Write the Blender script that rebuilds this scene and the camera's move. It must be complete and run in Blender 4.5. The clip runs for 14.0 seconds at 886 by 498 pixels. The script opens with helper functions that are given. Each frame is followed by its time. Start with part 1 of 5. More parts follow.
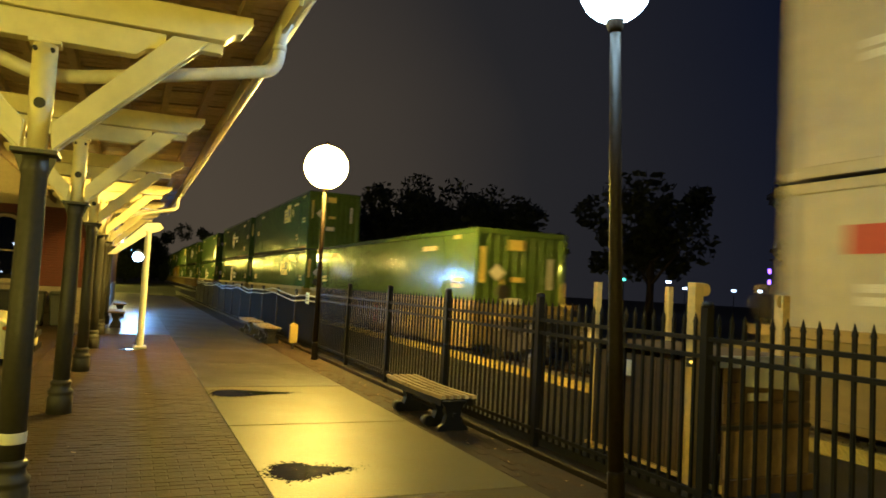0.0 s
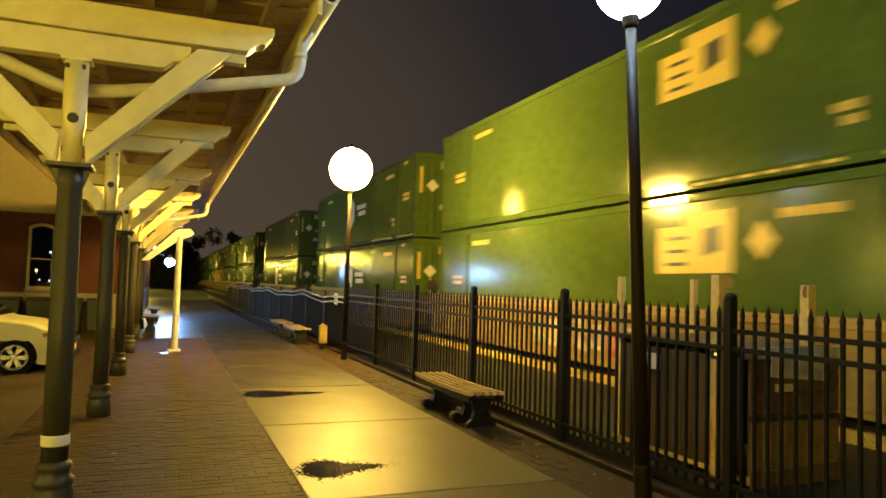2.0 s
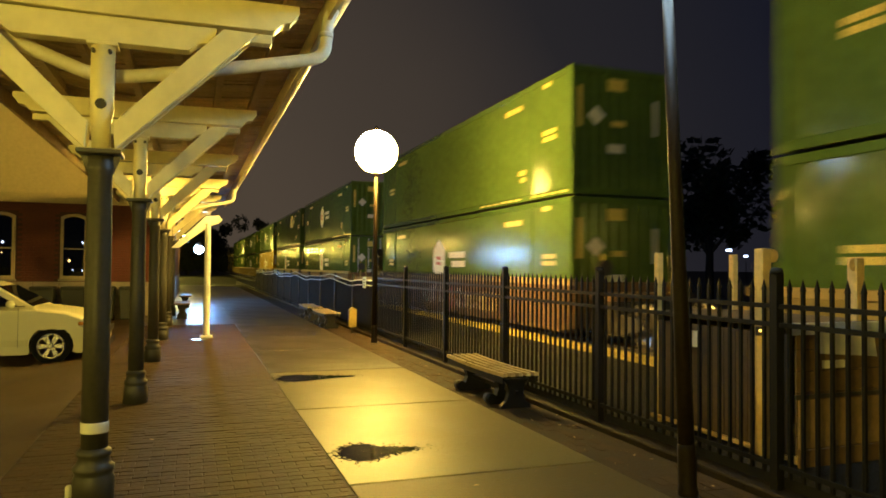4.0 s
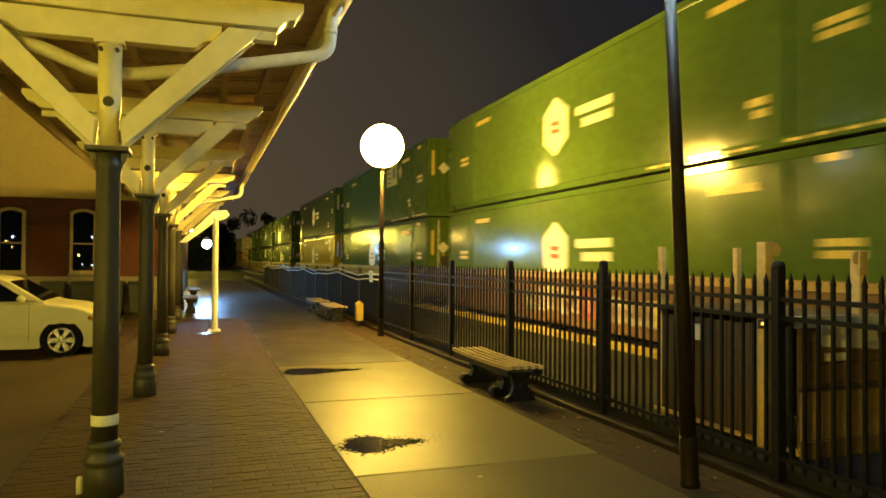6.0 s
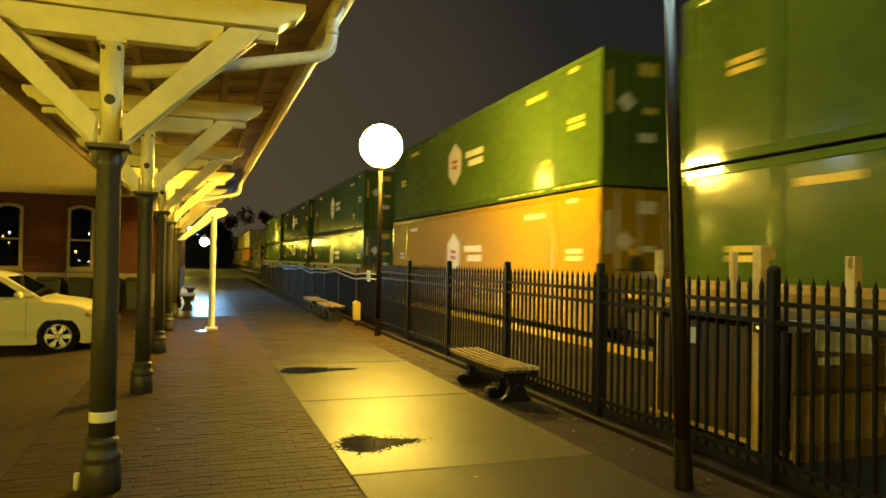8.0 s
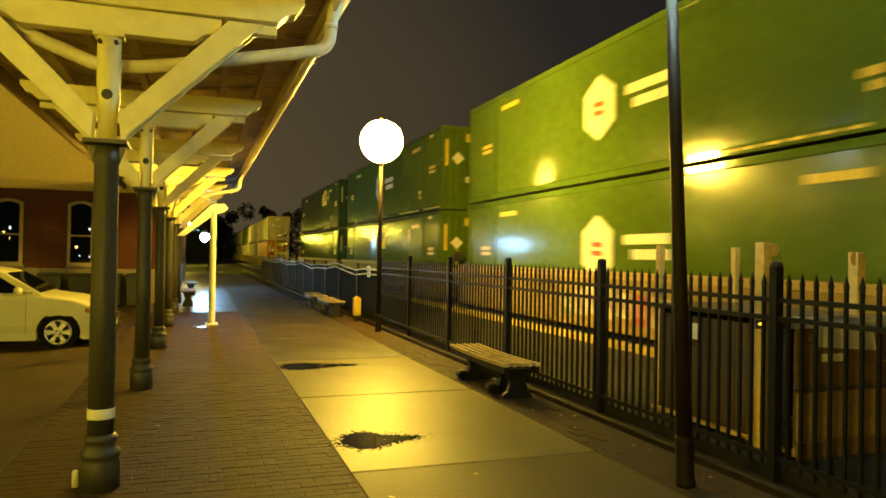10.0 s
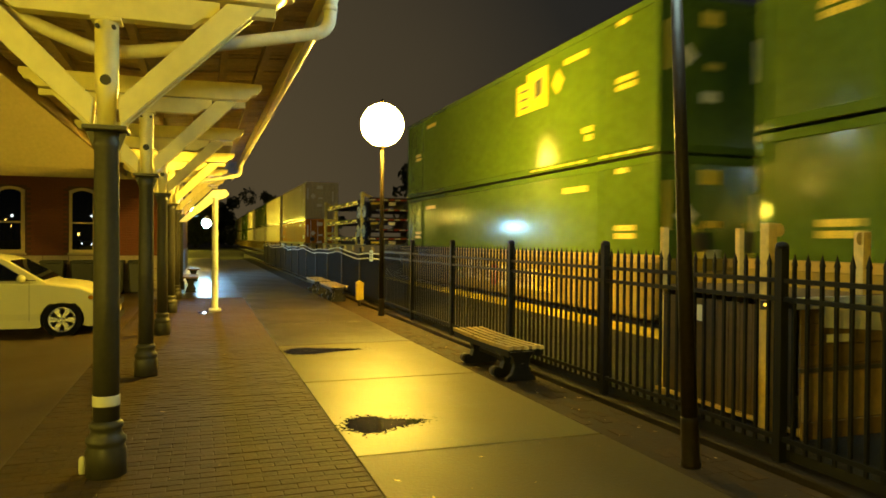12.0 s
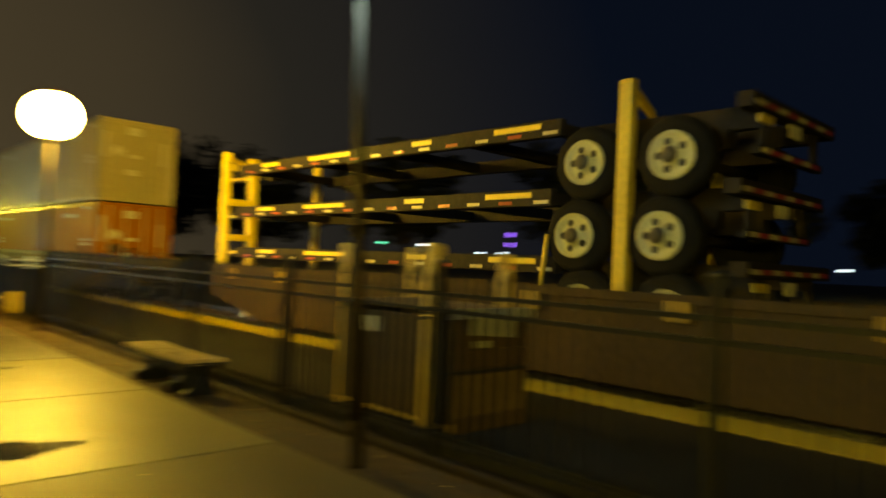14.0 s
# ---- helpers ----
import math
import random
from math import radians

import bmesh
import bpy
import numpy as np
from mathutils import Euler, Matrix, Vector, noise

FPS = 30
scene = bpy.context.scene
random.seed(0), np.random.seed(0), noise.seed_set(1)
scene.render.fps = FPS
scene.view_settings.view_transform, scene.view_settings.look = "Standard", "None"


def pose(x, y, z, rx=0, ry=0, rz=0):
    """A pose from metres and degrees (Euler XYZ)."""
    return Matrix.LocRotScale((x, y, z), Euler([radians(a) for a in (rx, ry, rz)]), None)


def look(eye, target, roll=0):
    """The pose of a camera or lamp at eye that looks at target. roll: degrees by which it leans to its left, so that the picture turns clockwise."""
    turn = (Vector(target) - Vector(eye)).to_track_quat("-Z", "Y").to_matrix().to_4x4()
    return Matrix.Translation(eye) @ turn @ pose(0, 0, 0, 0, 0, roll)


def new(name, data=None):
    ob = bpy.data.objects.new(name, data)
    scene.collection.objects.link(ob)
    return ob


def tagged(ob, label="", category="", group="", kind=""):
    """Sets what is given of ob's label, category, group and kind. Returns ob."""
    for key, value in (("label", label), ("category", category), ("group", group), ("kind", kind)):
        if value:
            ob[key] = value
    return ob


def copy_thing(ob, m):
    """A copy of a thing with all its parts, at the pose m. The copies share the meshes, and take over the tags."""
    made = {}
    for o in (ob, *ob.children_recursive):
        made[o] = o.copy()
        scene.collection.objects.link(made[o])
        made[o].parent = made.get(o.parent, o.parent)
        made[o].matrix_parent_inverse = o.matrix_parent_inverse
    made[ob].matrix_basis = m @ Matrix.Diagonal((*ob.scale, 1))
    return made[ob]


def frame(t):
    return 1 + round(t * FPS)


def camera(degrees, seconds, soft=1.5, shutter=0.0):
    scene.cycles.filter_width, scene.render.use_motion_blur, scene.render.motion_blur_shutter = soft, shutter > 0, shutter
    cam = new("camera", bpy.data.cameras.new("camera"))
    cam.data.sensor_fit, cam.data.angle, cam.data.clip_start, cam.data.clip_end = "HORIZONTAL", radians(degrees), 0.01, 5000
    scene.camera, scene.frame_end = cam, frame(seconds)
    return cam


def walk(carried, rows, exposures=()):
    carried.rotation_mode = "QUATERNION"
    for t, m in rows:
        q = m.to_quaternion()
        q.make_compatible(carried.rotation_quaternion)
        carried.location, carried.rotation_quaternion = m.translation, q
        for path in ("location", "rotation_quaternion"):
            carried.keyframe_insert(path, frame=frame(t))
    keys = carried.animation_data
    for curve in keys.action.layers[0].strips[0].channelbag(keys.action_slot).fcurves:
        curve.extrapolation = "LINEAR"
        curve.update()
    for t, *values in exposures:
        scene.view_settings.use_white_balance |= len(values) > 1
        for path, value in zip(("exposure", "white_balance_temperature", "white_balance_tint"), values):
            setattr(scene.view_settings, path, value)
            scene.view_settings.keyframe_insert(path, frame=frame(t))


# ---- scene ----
cam = camera(64.6, 14.0, soft=1.7, shutter=0.6)
PATH = [
    (0.0, (0.019, 0.048, 1.585), (4.056, 9.179, 2.160), 3.11),
    (0.5, (0.002, 0.091, 1.590), (3.791, 9.330, 2.117), 2.92),
    (1.0, (-0.019, 0.074, 1.589), (3.533, 9.407, 2.113), 0.56),
    (1.5, (-0.004, 0.030, 1.590), (3.569, 9.357, 2.090), 1.45),
    (2.0, (0.018, -0.048, 1.593), (3.700, 9.235, 2.120), 1.73),
    (2.5, (0.012, 0.041, 1.586), (3.601, 9.356, 2.175), 1.52),
    (3.0, (-0.004, 0.079, 1.578), (3.499, 9.432, 2.082), 1.14),
    (5.5, (-0.001, 0.046, 1.578), (3.246, 9.504, 1.657), 0.26),
    (6.0, (0.005, 0.020, 1.585), (3.266, 9.472, 1.758), 0.40),
    (6.5, (0.004, 0.011, 1.580), (3.259, 9.464, 1.827), 0.55),
    (7.0, (0.004, -0.005, 1.586), (3.300, 9.434, 1.813), 0.84),
    (7.5, (-0.007, 0.002, 1.585), (3.271, 9.447, 1.807), 0.88),
    (8.0, (-0.010, -0.005, 1.590), (3.286, 9.435, 1.766), 1.03),
    (10.5, (0.006, 0.051, 1.595), (3.287, 9.497, 1.702), 0.93),
    (11.0, (-0.003, 0.080, 1.592), (3.280, 9.524, 1.705), 0.75),
    (11.5, (-0.019, 0.098, 1.601), (3.291, 9.535, 1.612), 0.58),
    (12.0, (0.003, 0.056, 1.597), (3.269, 9.506, 1.471), 0.44),
    (12.5, (0.015, 0.010, 1.603), (3.300, 9.453, 1.428), 0.44),
    (13.0, (0.021, -0.029, 1.605), (3.378, 9.390, 1.444), 0.80),
    (13.2, (-0.016, -0.049, 1.617), (3.483, 9.317, 1.469), 1.29),
    (13.5, (-0.002, -0.184, 1.642), (4.056, 8.955, 1.542), 1.99),
    (13.7, (-0.113, -0.230, 1.681), (4.904, 8.420, 1.632), 2.61),
    (13.9, (0.056, -0.050, 1.556), (6.236, 7.810, 1.715), 2.33),
    (14.0, (0.035, -0.134, 1.565), (6.901, 7.133, 1.785), 2.63),
]
EXPOSURES = [(0.0, 0.12, 5700, 22), (0.5, 0.12, 6800, 20), (1.5, 0.1, 6950, 20), (2.4, 0.08, 5650, 35), (3.0, 0.08, 5650, 35), (5.4, 0.08, 6400, 17), (6.5, 0.03, 6350, 21), (8.0, 0.08, 6800, 11), (11.0, 0.14, 7400, 8), (13.0, 0.14, 7200, 7), (13.5, 0.08, 5700, 19), (14.0, -0.1, 8100, 6)]
walk(cam, [(t, look(eye, target, roll)) for t, eye, target, roll in PATH], EXPOSURES)

# ---- sky: a cloudy night over a town ----
world = bpy.data.worlds.new("night_sky")
scene.world = world
world.use_nodes = True
wn = world.node_tree
bg = wn.nodes["Background"]
w_tc = wn.nodes.new("ShaderNodeTexCoord")
w_sep = wn.nodes.new("ShaderNodeSeparateXYZ")
w_ramp = wn.nodes.new("ShaderNodeValToRGB")
w_noise = wn.nodes.new("ShaderNodeTexNoise")
w_noise.inputs["Scale"].default_value = 2.2
w_add = wn.nodes.new("ShaderNodeMath")
w_add.operation = "MULTIPLY_ADD"
w_add.inputs[1].default_value = 0.12
wn.links.new(w_tc.outputs["Generated"], w_sep.inputs[0])
wn.links.new(w_tc.outputs["Generated"], w_noise.inputs["Vector"])
wn.links.new(w_noise.outputs["Fac"], w_add.inputs[0])
# town glow lies along the line ahead, lifted further for the lamps' haze; open dark country across the tracks
w_dot = wn.nodes.new("ShaderNodeVectorMath")
w_dot.operation = "DOT_PRODUCT"
w_dot.inputs[1].default_value = (-0.30, 0.95, -0.10)
wn.links.new(w_tc.outputs["Generated"], w_dot.inputs[0])
wn.links.new(w_dot.outputs["Value"], w_add.inputs[2])
wn.links.new(w_add.outputs[0], w_ramp.inputs[0])
w_ramp.color_ramp.elements[0].color = (0.0023, 0.0045, 0.0120, 1)
w_ramp.color_ramp.elements[0].position = 0.30
w_ramp.color_ramp.elements[1].color = (0.066, 0.051, 0.029, 1)
w_ramp.color_ramp.elements[1].position = 0.95
w_mid = w_ramp.color_ramp.elements.new(0.70)
w_mid.color = (0.0180, 0.0172, 0.0155, 1)
wn.links.new(w_ramp.outputs[0], bg.inputs[0])
bg.inputs[1].default_value = 1.0

SODIUM = (1.0, 0.67, 0.085)
MERCURY = (0.62, 0.96, 1.0)
COLD = (0.25, 0.60, 1.0)
SODIUM_GLOW, WEAK_GLOW, MERCURY_GLOW, COLD_GLOW = 385.0, 14.0, 60.0, 560.0


# ---- materials ----
def material(name, color, rough=0.6, metal=0.0, vary=0.35, grain=14.0, stain=1.3, bump=0.15, wet=0.0, island=0.0, spec=0.5, random_tint=0.0, spread=0.08):
    """Painted, mineral or metal surface: fine grain, broad stains, relief; wet: how far the stains turn glossy."""
    m = bpy.data.materials.new(name)
    m.use_nodes = True
    n, ln = m.node_tree.nodes, m.node_tree.links
    b = n["Principled BSDF"]
    tc = n.new("ShaderNodeTexCoord")
    fine, broad = n.new("ShaderNodeTexNoise"), n.new("ShaderNodeTexNoise")
    fine.inputs["Scale"].default_value, fine.inputs["Detail"].default_value = grain, 6
    broad.inputs["Scale"].default_value, broad.inputs["Detail"].default_value = stain, 4
    ln.new(tc.outputs["Object"], fine.inputs["Vector"])
    ln.new(tc.outputs["Object"], broad.inputs["Vector"])
    mix = n.new("ShaderNodeMath")
    mix.operation = "ADD"
    ln.new(fine.outputs["Fac"], mix.inputs[0])
    ln.new(broad.outputs["Fac"], mix.inputs[1])
    last = mix
    if island:
        geo, more = n.new("ShaderNodeNewGeometry"), n.new("ShaderNodeMath")
        more.operation = "MULTIPLY_ADD"
        more.inputs[1].default_value = island
        ln.new(geo.outputs["Random Per Island"], more.inputs[0])
        ln.new(last.outputs[0], more.inputs[2])
        last = more
    if random_tint:
        info, more = n.new("ShaderNodeObjectInfo"), n.new("ShaderNodeMath")
        more.operation = "MULTIPLY_ADD"
        more.inputs[1].default_value = random_tint
        ln.new(info.outputs["Random"], more.inputs[0])
        ln.new(last.outputs[0], more.inputs[2])
        last = more
    ramp = n.new("ShaderNodeMapRange")
    ramp.inputs[1].default_value, ramp.inputs[2].default_value = 0.6, 1.4 + island + random_tint
    ramp.inputs[3].default_value, ramp.inputs[4].default_value = 1 - vary, 1 + vary
    ln.new(last.outputs[0], ramp.inputs[0])
    tint = n.new("ShaderNodeMixRGB")
    tint.blend_type = "MULTIPLY"
    tint.inputs[0].default_value = 1
    tint.inputs[1].default_value = (*color, 1)
    ln.new(ramp.outputs[0], tint.inputs[2])
    ln.new(tint.outputs[0], b.inputs["Base Color"])
    rr = n.new("ShaderNodeMapRange")
    rr.inputs[1].default_value, rr.inputs[2].default_value = 0.72, 1.28
    rr.inputs[3].default_value, rr.inputs[4].default_value = max(0.01, rough - wet), min(1.0, rough + spread)
    ln.new(mix.outputs[0], rr.inputs[0])
    ln.new(rr.outputs[0], b.inputs["Roughness"])
    b.inputs["Metallic"].default_value = metal
    b.inputs["Specular IOR Level"].default_value = spec
    if bump:
        bp = n.new("ShaderNodeBump")
        bp.inputs["Strength"].default_value, bp.inputs["Distance"].default_value = bump, 0.01
        ln.new(fine.outputs["Fac"], bp.inputs["Height"])
        ln.new(bp.outputs[0], b.inputs["Normal"])
    return m


def glowing(name, color, strength):
    m = bpy.data.materials.new(name)
    m.use_nodes = True
    b = m.node_tree.nodes["Principled BSDF"]
    b.inputs["Base Color"].default_value = (0.8, 0.8, 0.8, 1)
    b.inputs["Emission Color"].default_value = (*color, 1)
    b.inputs["Emission Strength"].default_value = strength
    return m


M = dict(
    # walkway tones: concrete carries the lamp's broad glare in its colour, walk_front and walk_dark don't
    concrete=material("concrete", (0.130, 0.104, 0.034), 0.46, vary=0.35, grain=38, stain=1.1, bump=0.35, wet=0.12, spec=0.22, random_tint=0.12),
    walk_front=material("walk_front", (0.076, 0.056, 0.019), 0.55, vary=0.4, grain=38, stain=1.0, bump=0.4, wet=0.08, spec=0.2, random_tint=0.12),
    plywood=material("plywood", (0.27, 0.18, 0.075), 0.6, vary=0.35, grain=14, stain=2.0, bump=0.2),
    car_ochre=material("car_ochre", (0.25, 0.185, 0.05), 0.55, vary=0.45, grain=9, stain=0.7, bump=0.2, spec=0.3),
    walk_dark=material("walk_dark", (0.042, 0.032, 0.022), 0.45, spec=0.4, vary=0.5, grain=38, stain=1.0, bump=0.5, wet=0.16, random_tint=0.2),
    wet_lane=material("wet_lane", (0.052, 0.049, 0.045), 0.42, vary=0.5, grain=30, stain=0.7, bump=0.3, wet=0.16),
    paver=material("paver", (0.060, 0.035, 0.013), 0.74, vary=0.4, grain=40, stain=0.8, bump=0.5, wet=0.12, spec=0.28, island=0.4),
    paver_piece=material("paver_piece", (0.060, 0.035, 0.013), 0.74, vary=0.4, grain=40, stain=0.8, bump=0.5, wet=0.12, spec=0.28, random_tint=0.4),
    edge_paver=material("edge_paver", (0.050, 0.031, 0.014), 0.8, vary=0.5, grain=40, stain=1.5, bump=0.7, wet=0.12, island=0.5, spec=0.15),
    joint_sand=material("joint_sand", (0.052, 0.032, 0.014), 0.8, grain=60, bump=0.4),
    silt=material("silt", (0.036, 0.023, 0.011), 0.8, vary=0.6, grain=30, stain=2.5, bump=0.9, wet=0.15, spec=0.2),
    asphalt=material("asphalt", (0.012, 0.011, 0.010), 0.7, spec=0.3, grain=90, stain=0.5, bump=0.5, wet=0.2),
    parking=material("parking", (0.072, 0.046, 0.022), 0.55, grain=60, stain=0.5, bump=0.4, wet=0.18),
    ballast=material("ballast", (0.14, 0.13, 0.12), 0.9, vary=0.6, grain=30, stain=0.7, bump=1.0),
    dirt_and_shade=material("dirt_and_shade", (0.018, 0.0125, 0.008), 0.8, spec=0.12, vary=0.5, grain=40, stain=1.5, bump=0.8, wet=0.2),
    far_ground=material("far_ground", (0.03, 0.035, 0.022), 0.9, grain=3, stain=0.05, bump=0.3),
    tactile=material("tactile", (0.52, 0.40, 0.05), 0.5, grain=30, stain=1.0, bump=0.3, wet=0.1),
    black_metal=material("black_metal", (0.0065, 0.0065, 0.0075), 0.5, spec=0.3, vary=0.4, grain=40, bump=0.12),
    lamp_metal=material("lamp_metal", (0.016, 0.011, 0.007), 0.42, vary=0.4, grain=30, bump=0.06, spec=0.10),
    post_green=material("post_green", (0.047, 0.044, 0.034), 0.42, vary=0.3, grain=26, bump=0.12),
    cream=material("cream", (0.78, 0.69, 0.34), 0.36, vary=0.13, grain=9, stain=1.6, bump=0.06),
    cream_pipe=material("cream_pipe", (0.66, 0.63, 0.52), 0.35, vary=0.15, grain=18, stain=2.0, bump=0.05),
    ceiling_wood=material("ceiling_wood", (0.46, 0.35, 0.18), 0.65, vary=0.4, grain=18, stain=1.5, bump=0.25, island=0.4),
    roof_top=material("roof_top", (0.06, 0.05, 0.05), 0.8),
    white_band=material("white_band", (0.75, 0.74, 0.66), 0.35, vary=0.1, bump=0.0),
    brick_wall=material("brick_wall", (0.150, 0.042, 0.028), 0.75, vary=0.4, grain=30, stain=0.8, bump=0.3, random_tint=0.3),
    mortar=material("mortar", (0.09, 0.045, 0.035), 0.85, grain=50, bump=0.3),
    stone=material("stone", (0.32, 0.28, 0.22), 0.75, vary=0.3, grain=16, stain=1.2, bump=0.5, random_tint=0.25),
    soffit=material("soffit", (0.58, 0.48, 0.22), 0.6, vary=0.12, grain=10, stain=1.0, bump=0.1),
    bench_wood=material("bench_wood", (0.48, 0.37, 0.19), 0.36, vary=0.4, grain=20, stain=3.0, bump=0.25, wet=0.12),
    deck_wood=material("deck_wood", (0.150, 0.092, 0.038), 0.65, vary=0.4, grain=16, stain=2.5, bump=0.3, random_tint=0.2),
    dim_side_board=material("dim_side_board", (0.075, 0.048, 0.024), 0.75, vary=0.5, grain=16, stain=2.5, bump=0.4, random_tint=0.5),
    post_wood=material("post_wood", (0.62, 0.43, 0.13), 0.6, vary=0.25, grain=16, stain=2.0, bump=0.2),
    car_paint=material("car_paint", (0.76, 0.73, 0.43), 0.18, vary=0.04, grain=4, bump=0.0, spec=0.7),
    tyre=material("tyre", (0.009, 0.009, 0.009), 0.85, grain=30, bump=0.3, spec=0.15),
    alloy=material("alloy", (0.72, 0.72, 0.68), 0.42, metal=0.55, vary=0.1, bump=0.02),
    black_plastic=material("black_plastic", (0.012, 0.012, 0.012), 0.45, bump=0.05),
    dark_glass=material("dark_glass", (0.006, 0.007, 0.008), 0.012, spread=0.0, vary=0.0, bump=0.0, spec=0.8),
    window_paint=material("window_paint", (0.46, 0.38, 0.22), 0.5, vary=0.3, grain=18, bump=0.1),
    amber_lens=material("amber_lens", (0.55, 0.22, 0.03), 0.12, vary=0.1, bump=0.0, spec=0.8),
    lens=material("lens", (0.55, 0.55, 0.52), 0.08, vary=0.1, bump=0.0, spec=0.9),
    yellow_paint=material("yellow_paint", (0.30, 0.22, 0.04), 0.5, vary=0.3, bump=0.1),
    sign_paint=material("sign_paint", (0.55, 0.68, 0.72), 0.4, vary=0.1, bump=0.0),
    white_metal=material("white_metal", (0.62, 0.63, 0.63), 0.4, vary=0.15, bump=0.05),
    screen=material("screen", (0.009, 0.009, 0.009), 0.85, spec=0.08, vary=0.4, grain=60, bump=0.3),
    box_green=material("box_green", (0.082, 0.138, 0.024), 0.16, spread=0.05, vary=0.25, grain=5, stain=0.35, bump=0.02, wet=0.05, spec=0.33),
    box_rust=material("box_rust", (0.42, 0.150, 0.012), 0.40, vary=0.2, grain=5, stain=0.35, bump=0.06, spec=0.2),
    box_rust_rail=material("box_rust_rail", (0.42, 0.150, 0.012), 0.2, spread=0.04, vary=0.15, grain=5, stain=0.35, bump=0.02, spec=0.4),
    box_tan=material("box_tan", (0.50, 0.44, 0.28), 0.32, vary=0.18, grain=5, stain=0.35, bump=0.10, spec=0.5),
    box_white=material("box_white", (0.52, 0.45, 0.25), 0.32, vary=0.15, grain=5, stain=0.35, bump=0.10, spec=0.5),
    box_orange=material("box_orange", (0.37, 0.225, 0.002), 0.40, vary=0.15, grain=5, stain=0.35, bump=0.06, spec=0.12),
    box_green_rail=material("box_green_rail", (0.079, 0.140, 0.026), 0.06, spread=0.04, vary=0.2, grain=5, stain=0.35, bump=0.015, wet=0.03, spec=0.6),
    box_orange_rail=material("box_orange_rail", (0.37, 0.225, 0.002), 0.15, spread=0.04, vary=0.15, grain=5, stain=0.35, bump=0.02, spec=0.4),
    box_tan_rail=material("box_tan_rail", (0.50, 0.44, 0.28), 0.15, spread=0.04, vary=0.15, grain=5, stain=0.35, bump=0.02, spec=0.5),
    box_white_rail=material("box_white_rail", (0.52, 0.45, 0.25), 0.15, spread=0.04, vary=0.15, grain=5, stain=0.35, bump=0.02, spec=0.5),
    mark_yellow=material("mark_yellow", (0.75, 0.58, 0.10), 0.4, vary=0.1, bump=0.0),
    mark_pale=material("mark_pale", (0.75, 0.72, 0.58), 0.4, vary=0.1, bump=0.0),
    mark_dark=material("mark_dark", (0.05, 0.06, 0.07), 0.4, vary=0.1, bump=0.0),
    mark_red=material("mark_red", (0.45, 0.05, 0.03), 0.4, vary=0.1, bump=0.0),
    steel_dark=material("steel_dark", (0.05, 0.045, 0.04), 0.5, metal=0.2, vary=0.4, bump=0.2),
    rail_steel=material("rail_steel", (0.35, 0.33, 0.31), 0.25, metal=0.9, vary=0.2, bump=0.05),
    car_brown=material("car_brown", (0.150, 0.088, 0.036), 0.55, vary=0.45, grain=9, stain=0.7, bump=0.2, spec=0.4),
    flat_brown=material("flat_brown", (0.056, 0.034, 0.017), 0.6, vary=0.5, grain=9, stain=0.7, bump=0.25, spec=0.3),
    leaf_dry=material("leaf_dry", (0.34, 0.22, 0.07), 0.5, vary=0.4, island=0.5, bump=0.0),
    car_chord=material("car_chord", (0.32, 0.22, 0.06), 0.5, vary=0.4, grain=9, stain=0.7, bump=0.2),
    spray_red=material("spray_red", (0.36, 0.075, 0.05), 0.5, vary=0.35, grain=6, bump=0.0),
    spray_teal=material("spray_teal", (0.10, 0.26, 0.24), 0.5, vary=0.35, grain=6, bump=0.0),
    spray_violet=material("spray_violet", (0.10, 0.05, 0.14), 0.5, vary=0.3, grain=6, bump=0.0),
    graffiti=material("graffiti", (0.55, 0.50, 0.42), 0.5, vary=0.3, grain=6, bump=0.0),
    chassis_steel=material("chassis_steel", (0.028, 0.024, 0.022), 0.6, vary=0.4, bump=0.1, spec=0.1),
    column_yellow=material("column_yellow", (0.62, 0.48, 0.09), 0.5, vary=0.25, bump=0.1),
    rim_pale=material("rim_pale", (0.42, 0.42, 0.25), 0.45, vary=0.2, bump=0.05),
    tape_red=material("tape_red", (0.34, 0.03, 0.02), 0.3, vary=0.1, bump=0.0),
    tape_white=material("tape_white", (0.55, 0.50, 0.36), 0.3, vary=0.1, bump=0.0),
    bark=material("bark", (0.05, 0.04, 0.03), 0.9, bump=0.8),
    leaf=material("leaf", (0.035, 0.045, 0.02), 0.7, vary=0.5, island=0.5, bump=0.0),
    water=material("water", (0.010, 0.009, 0.008), 0.05, vary=0.1, grain=8, bump=0.03, spec=0.5),
    bin_green=material("bin_green", (0.03, 0.035, 0.03), 0.5, vary=0.3),
    sodium_globe=glowing("sodium_globe", SODIUM, SODIUM_GLOW),
    weak_fill_globe=glowing("weak_fill_globe", SODIUM, WEAK_GLOW),
    lot_fill_globe=glowing("lot_fill_globe", (1.0, 0.79, 0.08), 830.0),
    yard_globe=glowing("yard_globe", (1.0, 0.79, 0.08), 520.0),
    indicator=glowing("indicator", (1.0, 0.62, 0.05), 3.0),
    street_warm=glowing("street_warm", (1.0, 0.66, 0.16), 60.0),
    street_cold=glowing("street_cold", (0.72, 0.9, 1.0), 40.0),
    warm_bulb=glowing("warm_bulb", (1.0, 0.70, 0.10), 420.0),
    small_bulb=glowing("small_bulb", (1.0, 0.70, 0.10), 380.0),
    mercury_globe=glowing("mercury_globe", MERCURY, MERCURY_GLOW),
    cold_lamp=glowing("cold_lamp", COLD, COLD_GLOW),
    far_white=glowing("far_white", (0.6, 0.8, 1.0), 5.0),
    far_green=glowing("far_green", (0.1, 1.0, 0.6), 4.0),
    far_violet=glowing("far_violet", (0.25, 0.10, 1.0), 5.0),
)


